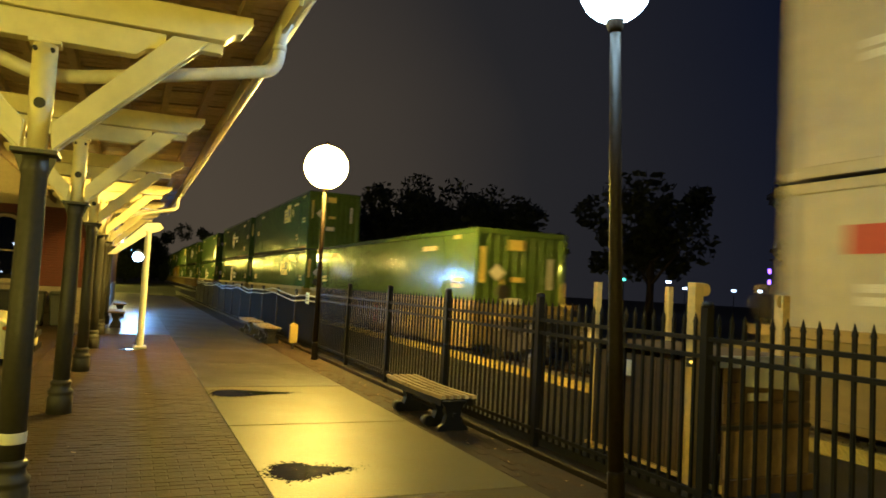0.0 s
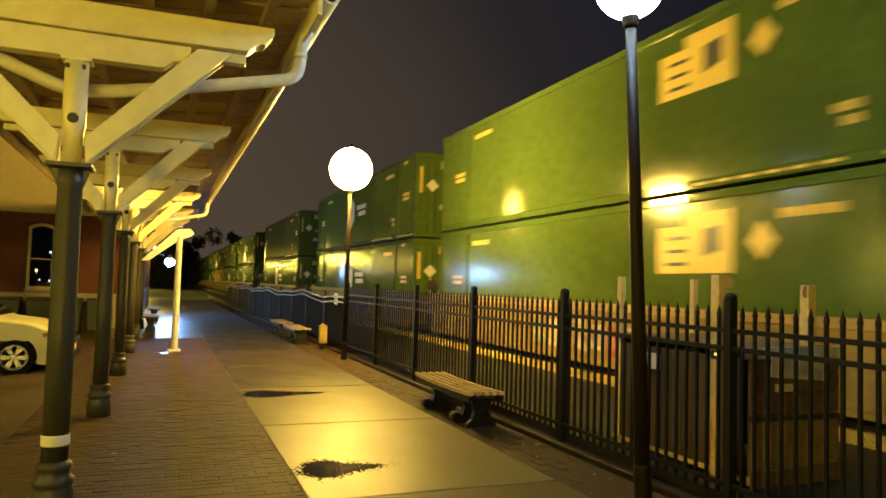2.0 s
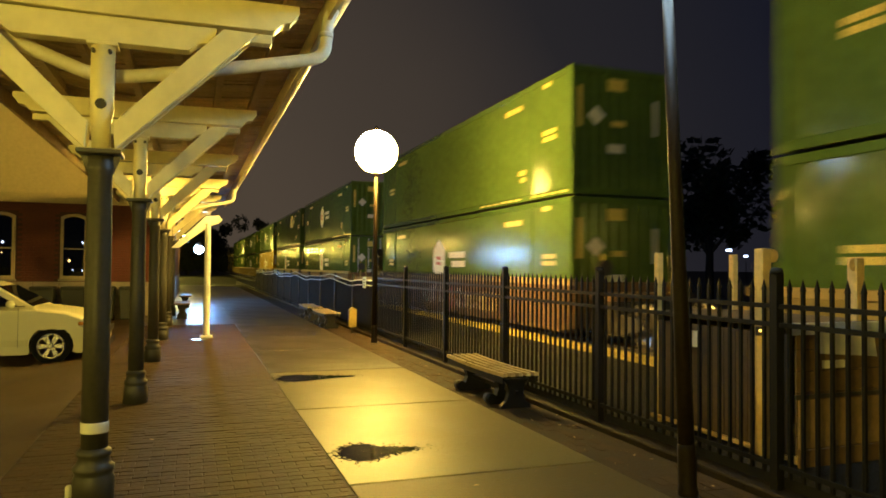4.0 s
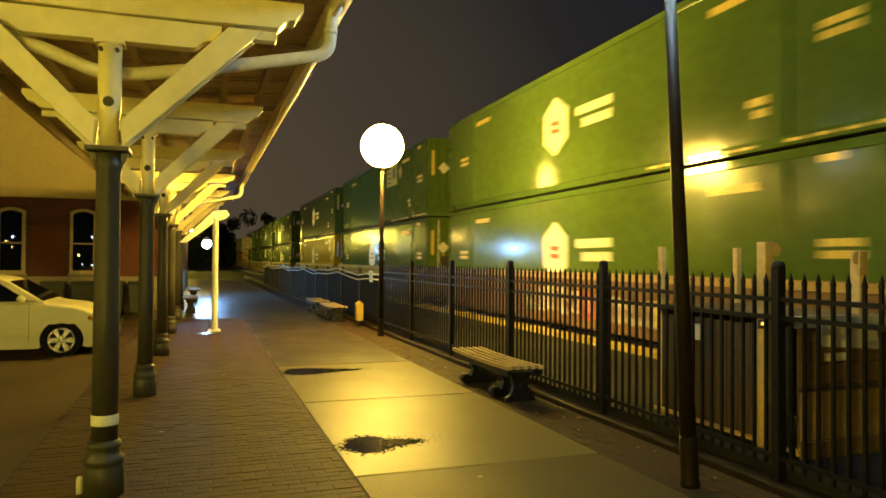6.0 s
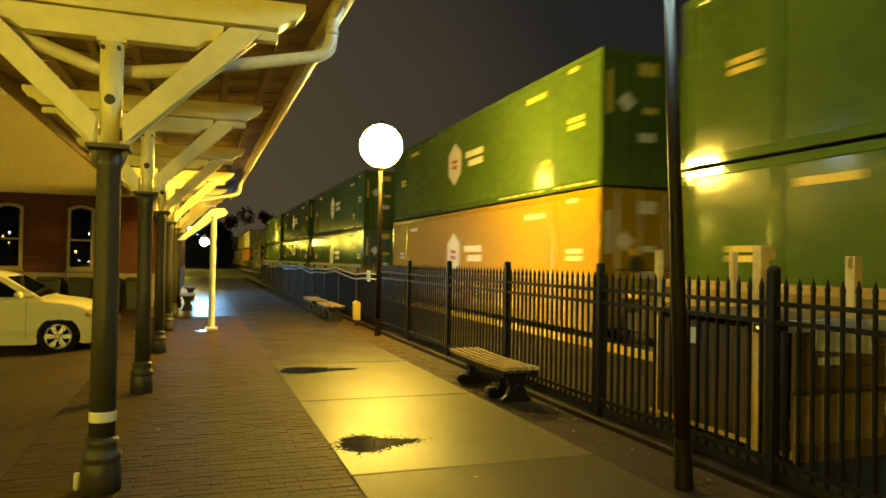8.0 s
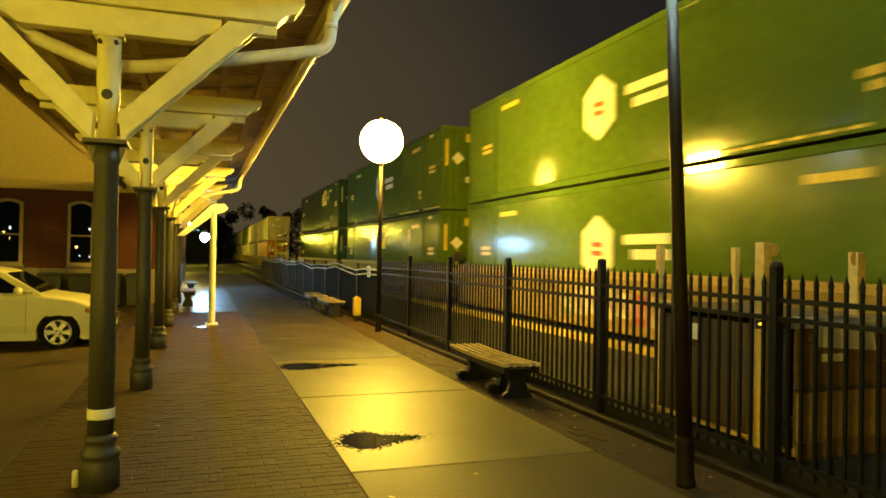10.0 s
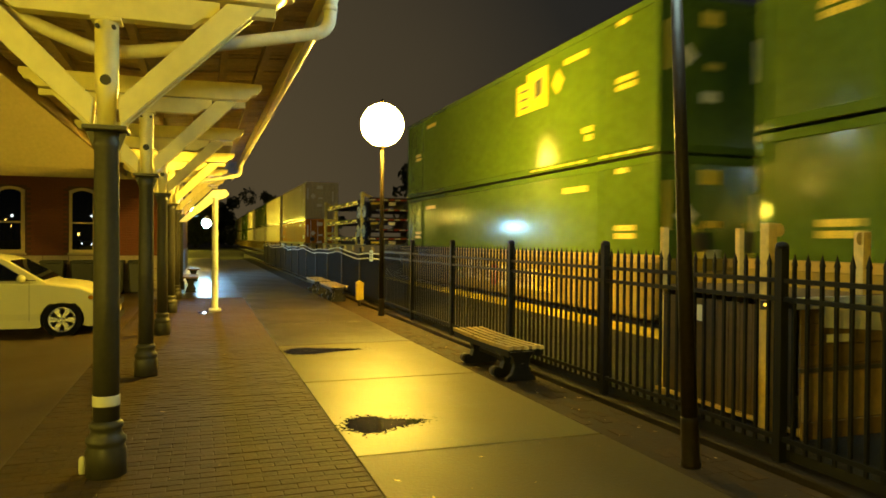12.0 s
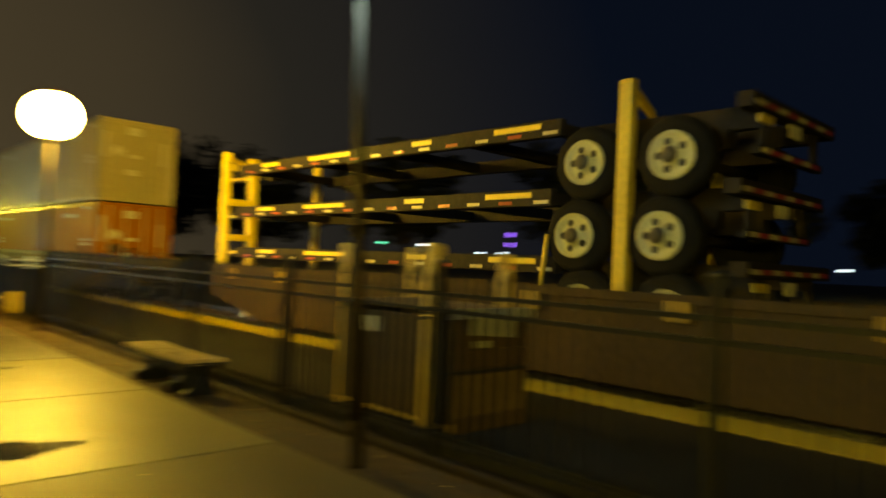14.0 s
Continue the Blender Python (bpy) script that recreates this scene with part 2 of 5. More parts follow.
# ---- mesh helpers ----
def box(bm, x0, x1, y0, y1, z0, z1):
    v = [bm.verts.new(p) for p in ((x0, y0, z0), (x1, y0, z0), (x1, y1, z0), (x0, y1, z0), (x0, y0, z1), (x1, y0, z1), (x1, y1, z1), (x0, y1, z1))]
    for f in ((3, 2, 1, 0), (4, 5, 6, 7), (0, 1, 5, 4), (1, 2, 6, 5), (2, 3, 7, 6), (3, 0, 4, 7)):
        bm.faces.new([v[i] for i in f])
    return bm


def tube(bm, a, b, r0, r1=None, seg=12, caps=True):
    """A round bar from a to b."""
    r1 = r0 if r1 is None else r1
    a, b = Vector(a), Vector(b)
    q = (b - a).to_track_quat("Z", "Y").to_matrix()
    rings = []
    for p, r in ((a, r0), (b, r1)):
        rings.append([bm.verts.new(p + q @ Vector((r * math.cos(2 * math.pi * i / seg), r * math.sin(2 * math.pi * i / seg), 0))) for i in range(seg)])
    for i in range(seg):
        f = bm.faces.new((rings[0][i], rings[0][(i + 1) % seg], rings[1][(i + 1) % seg], rings[1][i]))
        f.smooth = seg > 6
    if caps:
        bm.faces.new(rings[0][::-1])
        bm.faces.new(rings[1])
    return bm


def lathe(bm, profile, seg=20, center=(0, 0, 0)):
    """A turned form from (radius, height) steps."""
    cx, cy, cz = center
    rings = [[bm.verts.new((cx + r * math.cos(2 * math.pi * i / seg), cy + r * math.sin(2 * math.pi * i / seg), cz + z)) for i in range(seg)] for r, z in profile]
    for a, b in zip(rings, rings[1:]):
        for i in range(seg):
            bm.faces.new((a[i], a[(i + 1) % seg], b[(i + 1) % seg], b[i])).smooth = True
    bm.faces.new(rings[0][::-1])
    bm.faces.new(rings[-1])
    return bm


def slab(bm, outline, axis, lo, hi):
    """A plate cut to an outline in the plane across axis ('x': y,z; 'y': x,z; 'z': x,y)."""
    def at(p, d):
        return {"x": (d, p[0], p[1]), "y": (p[0], d, p[1]), "z": (p[0], p[1], d)}[axis]
    a, b = [bm.verts.new(at(p, lo)) for p in outline], [bm.verts.new(at(p, hi)) for p in outline]
    bm.faces.new(a)
    bm.faces.new(b[::-1])
    n = len(outline)
    for i in range(n):
        bm.faces.new((a[i], b[i], b[(i + 1) % n], a[(i + 1) % n]))
    return bm


def path_tube(bm, points, r, seg=12):
    """One round pipe swept along a way."""
    pts = [Vector(p) for p in points]
    side, rings = None, []
    for i, p in enumerate(pts):
        d = (pts[min(i + 1, len(pts) - 1)] - pts[max(i - 1, 0)]).normalized()
        if side is None:
            side = d.orthogonal().normalized()
        side = (side - d * side.dot(d)).normalized()
        up = d.cross(side)
        rings.append([bm.verts.new(p + r * (side * math.cos(2 * math.pi * k / seg) + up * math.sin(2 * math.pi * k / seg))) for k in range(seg)])
    for a, b in zip(rings, rings[1:]):
        for k in range(seg):
            bm.faces.new((a[k], a[(k + 1) % seg], b[(k + 1) % seg], b[k])).smooth = True
    bm.faces.new(rings[0][::-1])
    bm.faces.new(rings[-1])
    return bm


def rounded(points, reach=0.08, steps=6):
    """The same way with its corners turned into smooth bends."""
    pts = [Vector(p) for p in points]
    out = [pts[0]]
    for a, b, c in zip(pts, pts[1:], pts[2:]):
        r = min(reach, (b - a).length * 0.48, (c - b).length * 0.48)
        p, q = b + (a - b).normalized() * r, b + (c - b).normalized() * r
        out += [(p * (1 - k / steps) ** 2 + b * 2 * (k / steps) * (1 - k / steps) + q * (k / steps) ** 2) for k in range(steps + 1)]
    return out + [pts[-1]]


def mesh_of(bm, name, mat, bevel=0.0):
    bmesh.ops.recalc_face_normals(bm, faces=bm.faces)
    if bevel:
        bmesh.ops.bevel(bm, geom=list(bm.edges), offset=bevel, segments=1, affect="EDGES", clamp_overlap=True)
    me = bpy.data.meshes.new(name)
    bm.to_mesh(me)
    bm.free()
    me.materials.append(M[mat])
    return me


def part(name, bm, mat, parent=None, label="", bevel=0.0):
    ob = new(name, mesh_of(bm, name, mat, bevel))
    if parent is not None:
        ob.parent = parent
    if label:
        ob["label"] = label
    return ob


def share(name, me, parent, m):
    ob = new(name, me)
    ob.parent = parent
    ob.matrix_basis = m
    return ob


def thing(name, label, category, m=None, group="", kind=""):
    ob = new(name)
    ob.empty_display_size = 0.2
    if m is not None:
        ob.matrix_basis = m
    return tagged(ob, label, category, group, kind)


def bmn():
    return bmesh.new()

# ---- ground ----
XL, XR, J0, JL = 1.092, 3.155, 5.11, 2.806      # walkway edges, one joint and the spacing
FX = 3.874                                     # line of the fence
PLAT = 0.12                                    # height of the platform behind the fence
tagged(part("ground", box(bmn(), -600, 900, -400, 1200, -0.9, -0.5), "far_ground"), kind="structure")
tagged(part("parking_lot", slab(bmn(), [(-40, -0.14), (-2.6, -0.14), (-1.3, -0.03), (-1.3, -0.4), (-40, -0.4)], "y", -12, 70), "parking"), kind="structure")
tagged(part("paving_bed", box(bmn(), XL - 0.002, XR + 0.62, -12, 60, -0.4, -0.045), "joint_sand"), kind="structure")
tagged(part("paver_bed", box(bmn(), -1.3, XL - 0.004, -12, 60, -0.4, -0.006), "joint_sand"), kind="structure")
tagged(part("platform", box(bmn(), FX + 0.09, 6.55, -14, 70, -0.4, PLAT), "asphalt"), kind="structure")
tagged(part("platform_edge", box(bmn(), 7.2, 7.34, -14, 70, -0.4, PLAT), "concrete", bevel=0.012), kind="structure")
# kerb coloured near black for the shadow band below the fence
tagged(part("kerb", box(bmn(), XR + 0.62, FX + 0.09, -14, 60, -0.4, PLAT - 0.07), "dirt_and_shade", bevel=0.012), kind="structure")
tagged(part("track_bed", slab(bmn(), [(7.34, -0.22), (11.2, -0.22), (12.6, -0.5), (7.34, -0.5)], "y", -60, 420), "ballast"), kind="structure")
for x in (8.33, 9.77):
    rail_outline = [(x - 0.07, -0.16), (x + 0.07, -0.16), (x + 0.02, -0.12), (x + 0.015, -0.05), (x + 0.036, -0.03), (x + 0.036, 0.0), (x - 0.036, 0.0), (x - 0.036, -0.03), (x - 0.015, -0.05), (x - 0.02, -0.12)]
    tagged(part("rail", slab(bmn(), rail_outline, "y", -60, 420), "rail_steel"), "worn steel running rail on wooden sleepers", "rail", kind="structure")
bm = bmn()
for i in range(-20, 130):
    box(bm, 7.85, 10.25, i * 0.55, i * 0.55 + 0.23, -0.28, -0.165)
tagged(part("sleepers", bm, "deck_wood"), "dark timber sleepers in the ballast", "sleeper", kind="stuff")
strip = thing("tactile_strip", "yellow tactile warning strip along the platform edge", "strip", kind="structure")
bm = box(bmn(), 0, 0.65, 0.004, 0.606, -0.2, PLAT + 0.012)
for i in range(8):
    for j in range(8):
        x, y = 0.06 + i * 0.075, 0.06 + j * 0.07
        vs = [bm.verts.new((x + dx * 0.022, y + dy * 0.022, PLAT + 0.012)) for dx, dy in ((-1, -1), (1, -1), (1, 1), (-1, 1))]
        top = [bm.verts.new((x + dx * 0.012, y + dy * 0.012, PLAT + 0.02)) for dx, dy in ((-1, -1), (1, -1), (1, 1), (-1, 1))]
        bm.faces.new(top)
        for k in range(4):
            bm.faces.new((vs[k], vs[(k + 1) % 4], top[(k + 1) % 4], top[k]))
tile = mesh_of(bm, "tactile_tile", "tactile")
for i in range(-10, 75):
    share("tactile_tile", tile, strip, pose(6.55, i * 0.61, 0))

# puddles of rain lying in hollows of the walkway, with ragged drying edges
def puddle(x, y, length, width, tail, seed):
    rnd = random.Random(seed)
    n = 220
    def reach(a):
        u = Vector((math.cos(a) * 1.3, math.sin(a) * 1.3, seed))
        r = 0.90 + 0.16 * noise.noise(u) + 0.10 * noise.noise(u * 3.3) + 0.10 * noise.noise(u * 9.0) + 0.13 * noise.noise(u * 24.0)
        return r + tail * max(0.0, math.cos(a + 0.06)) ** 14
    pts = []
    for i in range(n):
        a = 2 * math.pi * i / n
        taper = 0.78 - 0.22 * math.cos(a)
        r = reach(a) + rnd.uniform(-0.035, 0.035)
        pts.append((x + length / 2 * r * math.cos(a), y + width / 2 * r * taper * math.sin(a)))
    bm = slab(bmn(), pts, "z", -0.01, 0.0045)
    for k in range(330):
        a = rnd.uniform(0, 6.283)
        if k % 4 == 0:
            a = rnd.gauss(0.15, 0.35)
        far = reach(a) + abs(rnd.gauss(0, 0.16 if k % 4 else 0.5))
        px = x + length / 2 * far * math.cos(a)
        py = y + width / 2 * far * (0.78 - 0.22 * math.cos(a)) * math.sin(a)
        size = rnd.uniform(0.3, 1.0) * max(0.25, 1.25 - far * 0.45)
        rx, ry, turn = 0.020 * size, 0.016 * size, rnd.uniform(0, 1)
        slab(bm, [(px + rx * rnd.uniform(0.6, 1.2) * math.cos(q * 1.047 + turn), py + ry * rnd.uniform(0.6, 1.2) * math.sin(q * 1.047 + turn)) for q in range(6)], "z", -0.01, 0.0022 + 0.000006 * k)
    return tagged(part("puddle", bm, "water"), "shallow dark rain puddle with ragged edges on wet concrete", "puddle")


puddle(1.42, 5.95, 0.52, 0.66, 0.80, 2)
puddle(1.50, 10.10, 0.80, 0.72, 0.75, 5)
puddle(0.12, 15.95, 0.30, 0.45, 0.3, 11)


# ---- station building ----
BY, BX = 24.0, -0.78                            # south wall and track-side wall of the station
def wall_with_holes(name, length, height, holes, thick, mat):
    """A wall along x from 0, in solid pieces round its openings."""
    bm = bmn()
    xs = sorted({0, length, *[h[0] for h in holes], *[h[1] for h in holes]})
    for a, b in zip(xs, xs[1:]):
        hole = [h for h in holes if h[0] <= a and h[1] >= b]
        if hole:
            box(bm, a, b, 0, thick, 0, hole[0][2])
            box(bm, a, b, 0, thick, hole[0][3], height)
        else:
            box(bm, a, b, 0, thick, 0, height)
    return part(name, bm, mat)


def arched(w, z0, z1, rise, grow=0.0):
    pts = [(-w / 2 - grow, z0 - grow), (w / 2 + grow, z0 - grow)]
    for i in range(9):
        u = 1 - i / 4
        pts.append(((w / 2 + grow) * u, z1 + grow + rise * (1 - u * u)))
    return pts


WINDOWS = [-11.0, -8.35, -5.35, -3.42]
WIN_W, WIN_Z0, WIN_Z1 = 0.62, 1.12, 2.95
holes = [(x + 13 - WIN_W / 2, x + 13 + WIN_W / 2, WIN_Z0 + 0.14, WIN_Z1 + 0.24) for x in WINDOWS]
south = tagged(wall_with_holes("wall_south", 13 + BX, 3.9, holes, 0.35, "mortar"), "red brick station wall on a stone base", "wall", kind="structure")
south.matrix_basis = pose(-13, BY, -0.14)
east_holes = [(1.4, 2.4, 0.1, 2.5), (4.0, 4.8, 1.2, 3.0), (7.0, 7.8, 1.2, 3.0)]
east = tagged(wall_with_holes("wall_east", 22, 3.9, east_holes, 0.35, "brick_wall"), "red brick track-side wall of the station", "wall", kind="structure")
east.matrix_basis = pose(BX, BY, -0.14, 0, 0, 90)
tagged(part("wall_west", box(bmn(), -13.35, -13, BY, BY + 22, -0.14, 3.76), "brick_wall"), kind="structure")
tagged(part("wall_north", box(bmn(), -13, BX, BY + 21.65, BY + 22, -0.14, 3.76), "brick_wall"), kind="structure")
tagged(part("floor", box(bmn(), -13, BX - 0.35, BY + 0.35, BY + 21.65, -0.14, -0.05), "deck_wood"), kind="structure")
for i, x in enumerate(WINDOWS):
    w = tagged(thing("window_%d" % (i + 1), "tall arched sash window with a pale painted frame", "window", pose(x, BY, 0)), kind="structure")
    bm = slab(bmn(), arched(WIN_W, WIN_Z0 + 0.06, WIN_Z1, 0.10, 0.06), "y", -0.06, 0.10)
    frame_ob = part("window_frame", bm, "window_paint", w, "cream painted frame with a segmental arch")
    part("window_pane", slab(bmn(), arched(WIN_W - 0.06, WIN_Z0 + 0.10, WIN_Z1 - 0.02, 0.09), "y", -0.072, -0.062), "dark_glass", w, "dark glass pane")
    part("glazing_bar", box(bmn(), -WIN_W / 2, WIN_W / 2, -0.085, -0.06, 2.02, 2.06), "window_paint", w)
    part("window_sill", box(bmn(), -WIN_W / 2 - 0.1, WIN_W / 2 + 0.1, -0.12, 0.1, WIN_Z0 - 0.06, WIN_Z0 + 0.0), "stone", w, bevel=0.01)
# eaves: deep sloping boards round the building, and the hipped roof
ev = thing("eaves", "cream boarded eaves under the station roof", "eaves", kind="structure")
part("soffit", slab(bmn(), [(BY - 0.10, 3.70), (BY - 1.3, 6.2), (BY - 1.3, 6.34), (BY - 0.004, 3.80)], "x", -14.5, BX + 0.2), "soffit", ev)
part("fascia", box(bmn(), -14.5, BX + 0.3, BY - 1.38, BY - 1.3, 6.1, 6.45), "cream", ev)
part("frieze", box(bmn(), -13.0, BX - 0.02, BY - 0.05, BY - 0.002, 3.42, 3.76), "soffit", ev)
bm = bmn()
rv = [bm.verts.new(p) for p in ((-14.6, BY - 1.4, 6.45), (BX + 0.4, BY - 1.4, 6.45), (BX + 0.4, BY + 24, 6.45), (-14.6, BY + 24, 6.45), (-7.5, BY + 5, 9.4), (-7.5, BY + 18, 9.4))]
for f in ((0, 1, 4), (1, 2, 5, 4), (2, 3, 5), (3, 0, 4, 5), (3, 2, 1, 0)):
    bm.faces.new([rv[k] for k in f])
tagged(part("roof", bm, "roof_top"), "dark hipped station roof", "roof", kind="structure")
tagged(part("soffit_east", box(bmn(), BX - 0.3, BX + 0.06, BY, BY + 22, 3.80, 6.44), "soffit"), kind="structure")
door = tagged(thing("door_1", "dark panelled waiting room door in the brick wall", "door", pose(BX - 0.1, BY + 1.9, -0.05)), kind="structure")
part("door_leaf", box(bmn(), -0.04, 0.04, -0.46, 0.46, 0, 2.45), "post_green", door, bevel=0.006)
part("door_handle", lathe(bmn(), [(0.01, 0), (0.03, 0.02), (0.03, 0.05), (0.01, 0.07)], 10, (0.07, -0.36, 1.0)), "alloy", door)
part("door_frame", box(bmn(), 0.0, 0.14, -0.55, -0.47, 0, 2.5), "cream", door)
part("door_frame", box(bmn(), 0.0, 0.14, 0.47, 0.55, 0, 2.5), "cream", door)

# wall lamp with a cold bulb at the far end of the building
wl = thing("wall_lamp", "cold white wall lamp on the brick building", "lamp", pose(BX, 33.0, 2.36))
part("bracket", tube(bmn(), (0.0, 0, 0.22), (1.055, 0, 0.24), 0.018), "black_metal", wl)
part("back_plate", box(bmn(), 0, 0.02, -0.07, 0.07, 0, 0.26), "black_metal", wl)
part("shade", lathe(bmn(), [(0.05, 0.2), (0.19, 0.02), (0.17, 0.02), (0.04, 0.18)], 18, (1.02, 0, 0.04)), "white_metal", wl)
# bulb shape enlarged to stand for its glow as well
part("bulb", lathe(bmn(), [(0.05, -0.30), (0.17, -0.20), (0.20, -0.08), (0.14, 0.03), (0.05, 0.1)], 18, (1.02, 0, 0.02)), "cold_lamp", wl, "glowing cold white bulb")

# an unseen warm lamp added on the track-side wall to brighten the far train, and a bare bulb under the canopy
ww = thing("wall_lamp", "unseen warm yellow wall lamp added further along the building", "lamp", pose(BX, 44.0, 3.1))
part("bracket", tube(bmn(), (0.0, 0, 0.22), (0.30, 0, 0.24), 0.018), "black_metal", ww)
part("bulb", lathe(bmn(), [(0.04, -0.10), (0.11, -0.04), (0.12, 0.06), (0.06, 0.18)], 16, (0.30, 0, 0.05)), "warm_bulb", ww, "glowing yellow bulb")
pb = thing("canopy_bulb", "bare yellow bulb hanging under the canopy", "lamp", pose(-0.73, 15.3, 3.27))
part("cord", tube(bmn(), (0, 0, 0.06), (0, 0, 0.23), 0.008, seg=6), "black_plastic", pb)
part("socket", lathe(bmn(), [(0.02, 0.12), (0.024, 0.06), (0.024, 0.05)], 10), "black_plastic", pb)
part("bulb", lathe(bmn(), [(0.02, -0.07), (0.055, -0.03), (0.06, 0.0), (0.03, 0.055)], 14), "small_bulb", pb, "glowing yellow bulb")

# wheeled refuse bins along the south wall
bin_ob = thing("refuse_bin", "dark grey wheeled refuse bin against the wall", "bin", pose(-4.1, BY - 0.7, -0.14), group="bins at the station wall")
part("body", slab(bmn(), [(-0.26, 0.08), (0.26, 0.08), (0.31, 0.98), (-0.31, 0.98)], "y", -0.28, 0.28), "bin_green", bin_ob, bevel=0.02)
part("lid", slab(bmn(), [(-0.33, 0.98), (0.33, 0.98), (0.30, 1.06), (-0.30, 1.06)], "y", -0.33, 0.31), "bin_green", bin_ob, bevel=0.015)
for sx in (-0.24, 0.24):
    part("wheel", tube(bmn(), (sx - 0.03, 0.26, 0.1), (sx + 0.03, 0.26, 0.1), 0.1), "tyre", bin_ob)
for x in (-3.3, -2.5, -1.75):
    copy_thing(bin_ob, pose(x, BY - 0.7, -0.14))


# ---- canopy ----
PX, PY0, PSTEP = -0.596, 5.249, 3.625
SLOPE = 0.075
def zr(x, base):
    """Height on the canopy, which rises gently from the post line to both edges."""
    return base + SLOPE * abs(x - PX)


def canopy_post(y):
    p = thing("canopy_post", "dark green cast-iron canopy post with cream timber brackets", "post", pose(PX, y, 0), group="canopy posts")
    part("pedestal", lathe(bmn(), [(0.128, 0.0), (0.128, 0.17), (0.118, 0.19), (0.118, 0.21), (0.128, 0.225), (0.128, 0.25), (0.105, 0.27), (0.095, 0.31), (0.108, 0.325), (0.108, 0.345), (0.086, 0.37)], 24), "post_green", p)
    part("shaft", lathe(bmn(), [(0.084, 0.36), (0.082, 1.2), (0.077, 2.18), (0.086, 2.2), (0.086, 2.23), (0.078, 2.25), (0.078, 2.30)], 24), "post_green", p)
    bm = box(bmn(), -0.135, 0.135, -0.135, 0.135, 2.305, 2.335)
    cap = part("cap_plate", bm, "post_green", p, bevel=0.004)
    for sx in (-1, 1):
        part("gusset", slab(bmn(), [(sx * 0.07, 2.16), (sx * 0.07, 2.305), (sx * 0.125, 2.305)], "y", -0.012, 0.012), "post_green", p)
    part("upper_post", lathe(bmn(), [(0.060, 2.335), (0.060, 2.505), (0.075, 2.60), (0.075, 3.05)], 20), "cream", p, "cream painted round upper post")
    part("head_plate", box(bmn(), -0.095, 0.095, -0.075, 0.075, 3.035, 3.058), "cream", p, bevel=0.004)
    for sx in (-0.05, 0.05):
        part("bolt", tube(bmn(), (sx, -0.094, 2.99), (sx, -0.06, 2.99), 0.014, seg=8), "steel_dark", p)
    # lower bolster and the longer rafter above it, both with scrolled ends
    def scroll(reach, z0, depth, lift):
        """Half outline of a timber whose end curls up in two hollows under a square nose."""
        steps = ((0.20, 0.0), (0.175, 0.03), (0.15, 0.15), (0.125, 0.27), (0.10, 0.33), (0.055, 0.36), (0.045, 0.46), (0.02, 0.62), (0.0, 0.72))
        right = [(reach - u, z0 + lift * reach + v * depth) for u, v in steps] + [(reach, z0 + lift * reach + depth)]
        left = [(-u, z) for u, z in right[::-1]]
        return [(0.0, z0)] + right + [(0.0, z0 + depth)] + left
    part("bolster", slab(bmn(), scroll(0.72, 3.06, 0.175, 0.0), "y", -0.06, 0.06), "cream", p, "cream bolster with scrolled ends", bevel=0.004)
    part("rafter", slab(bmn(), scroll(1.29, 3.240, 0.20, 0.012), "y", -0.088, 0.088), "cream", p, "cream rafter with scrolled ends", bevel=0.004)
    part("drain_hole", tube(bmn(), (0.0, -0.079, 2.64), (0.0, -0.060, 2.64), 0.035, seg=16), "black_plastic", p, "dark round hole in the post")
    for side in (1, -1):
        o = [(side * 0.090, 2.338), (side * 1.005, 3.226), (side * 0.765, 3.226), (side * 0.075, 2.515)]
        part("brace", slab(bmn(), o, "y", -0.088, -0.050), "cream", p, bevel=0.004)
        part("brace", slab(bmn(), o, "y", 0.050, 0.088), "cream", p, bevel=0.004)
        part("spacer_block", box(bmn(), min(side * 0.90, side * 1.10), max(side * 0.90, side * 1.10), -0.046, 0.046, 3.17, 3.236), "cream", p, bevel=0.004)
    return p


post_one = canopy_post(PY0)
for k in (1, 2, 3, 4, 5):
    copy_thing(post_one, pose(PX, PY0 + PSTEP * k, 0))
part("band", lathe(bmn(), [(0.0855, 0.47), (0.087, 0.475), (0.087, 0.535), (0.0855, 0.54)], 24), "white_band", post_one, "white reflective band round the shaft")

part("conduit_stub", lathe(bmn(), [(0.022, 0.0), (0.022, 0.10), (0.012, 0.115)], 12, (-0.155, 0.06, 0.0)), "white_band", post_one, "short white capped conduit")

Y0, Y1 = 4.75, 23.6
bm = bmn()
rnd = random.Random(31)
y = Y0
while y < Y1 - 0.1:
    w, drop = 0.118, rnd.choice((0.0, 0.0, 0.004, 0.012))
    slab(bm, [(-2.12, zr(-2.12, 3.53 - drop)), (PX, 3.53 - drop), (0.93, zr(0.93, 3.53 - drop)), (0.93, zr(0.93, 3.552)), (PX, 3.552), (-2.12, zr(-2.12, 3.552))], "y", y, y + w)
    y += 0.132
tagged(part("canopy_ceiling", bm, "ceiling_wood"), "brown boarded underside of the canopy roof", "ceiling", kind="structure")
bm = bmn()
for x in (-1.9, -1.45, -1.0, -0.63, -0.2, 0.2, 0.62):
    slab(bm, [(x, zr(x, 3.445)), (x + 0.07, zr(x + 0.07, 3.445)), (x + 0.07, zr(x + 0.07, 3.53)), (x, zr(x, 3.53))], "y", Y0, Y1)
tagged(part("purlins", bm, "ceiling_wood"), "brown purlins under the canopy boards", "beam", kind="structure")
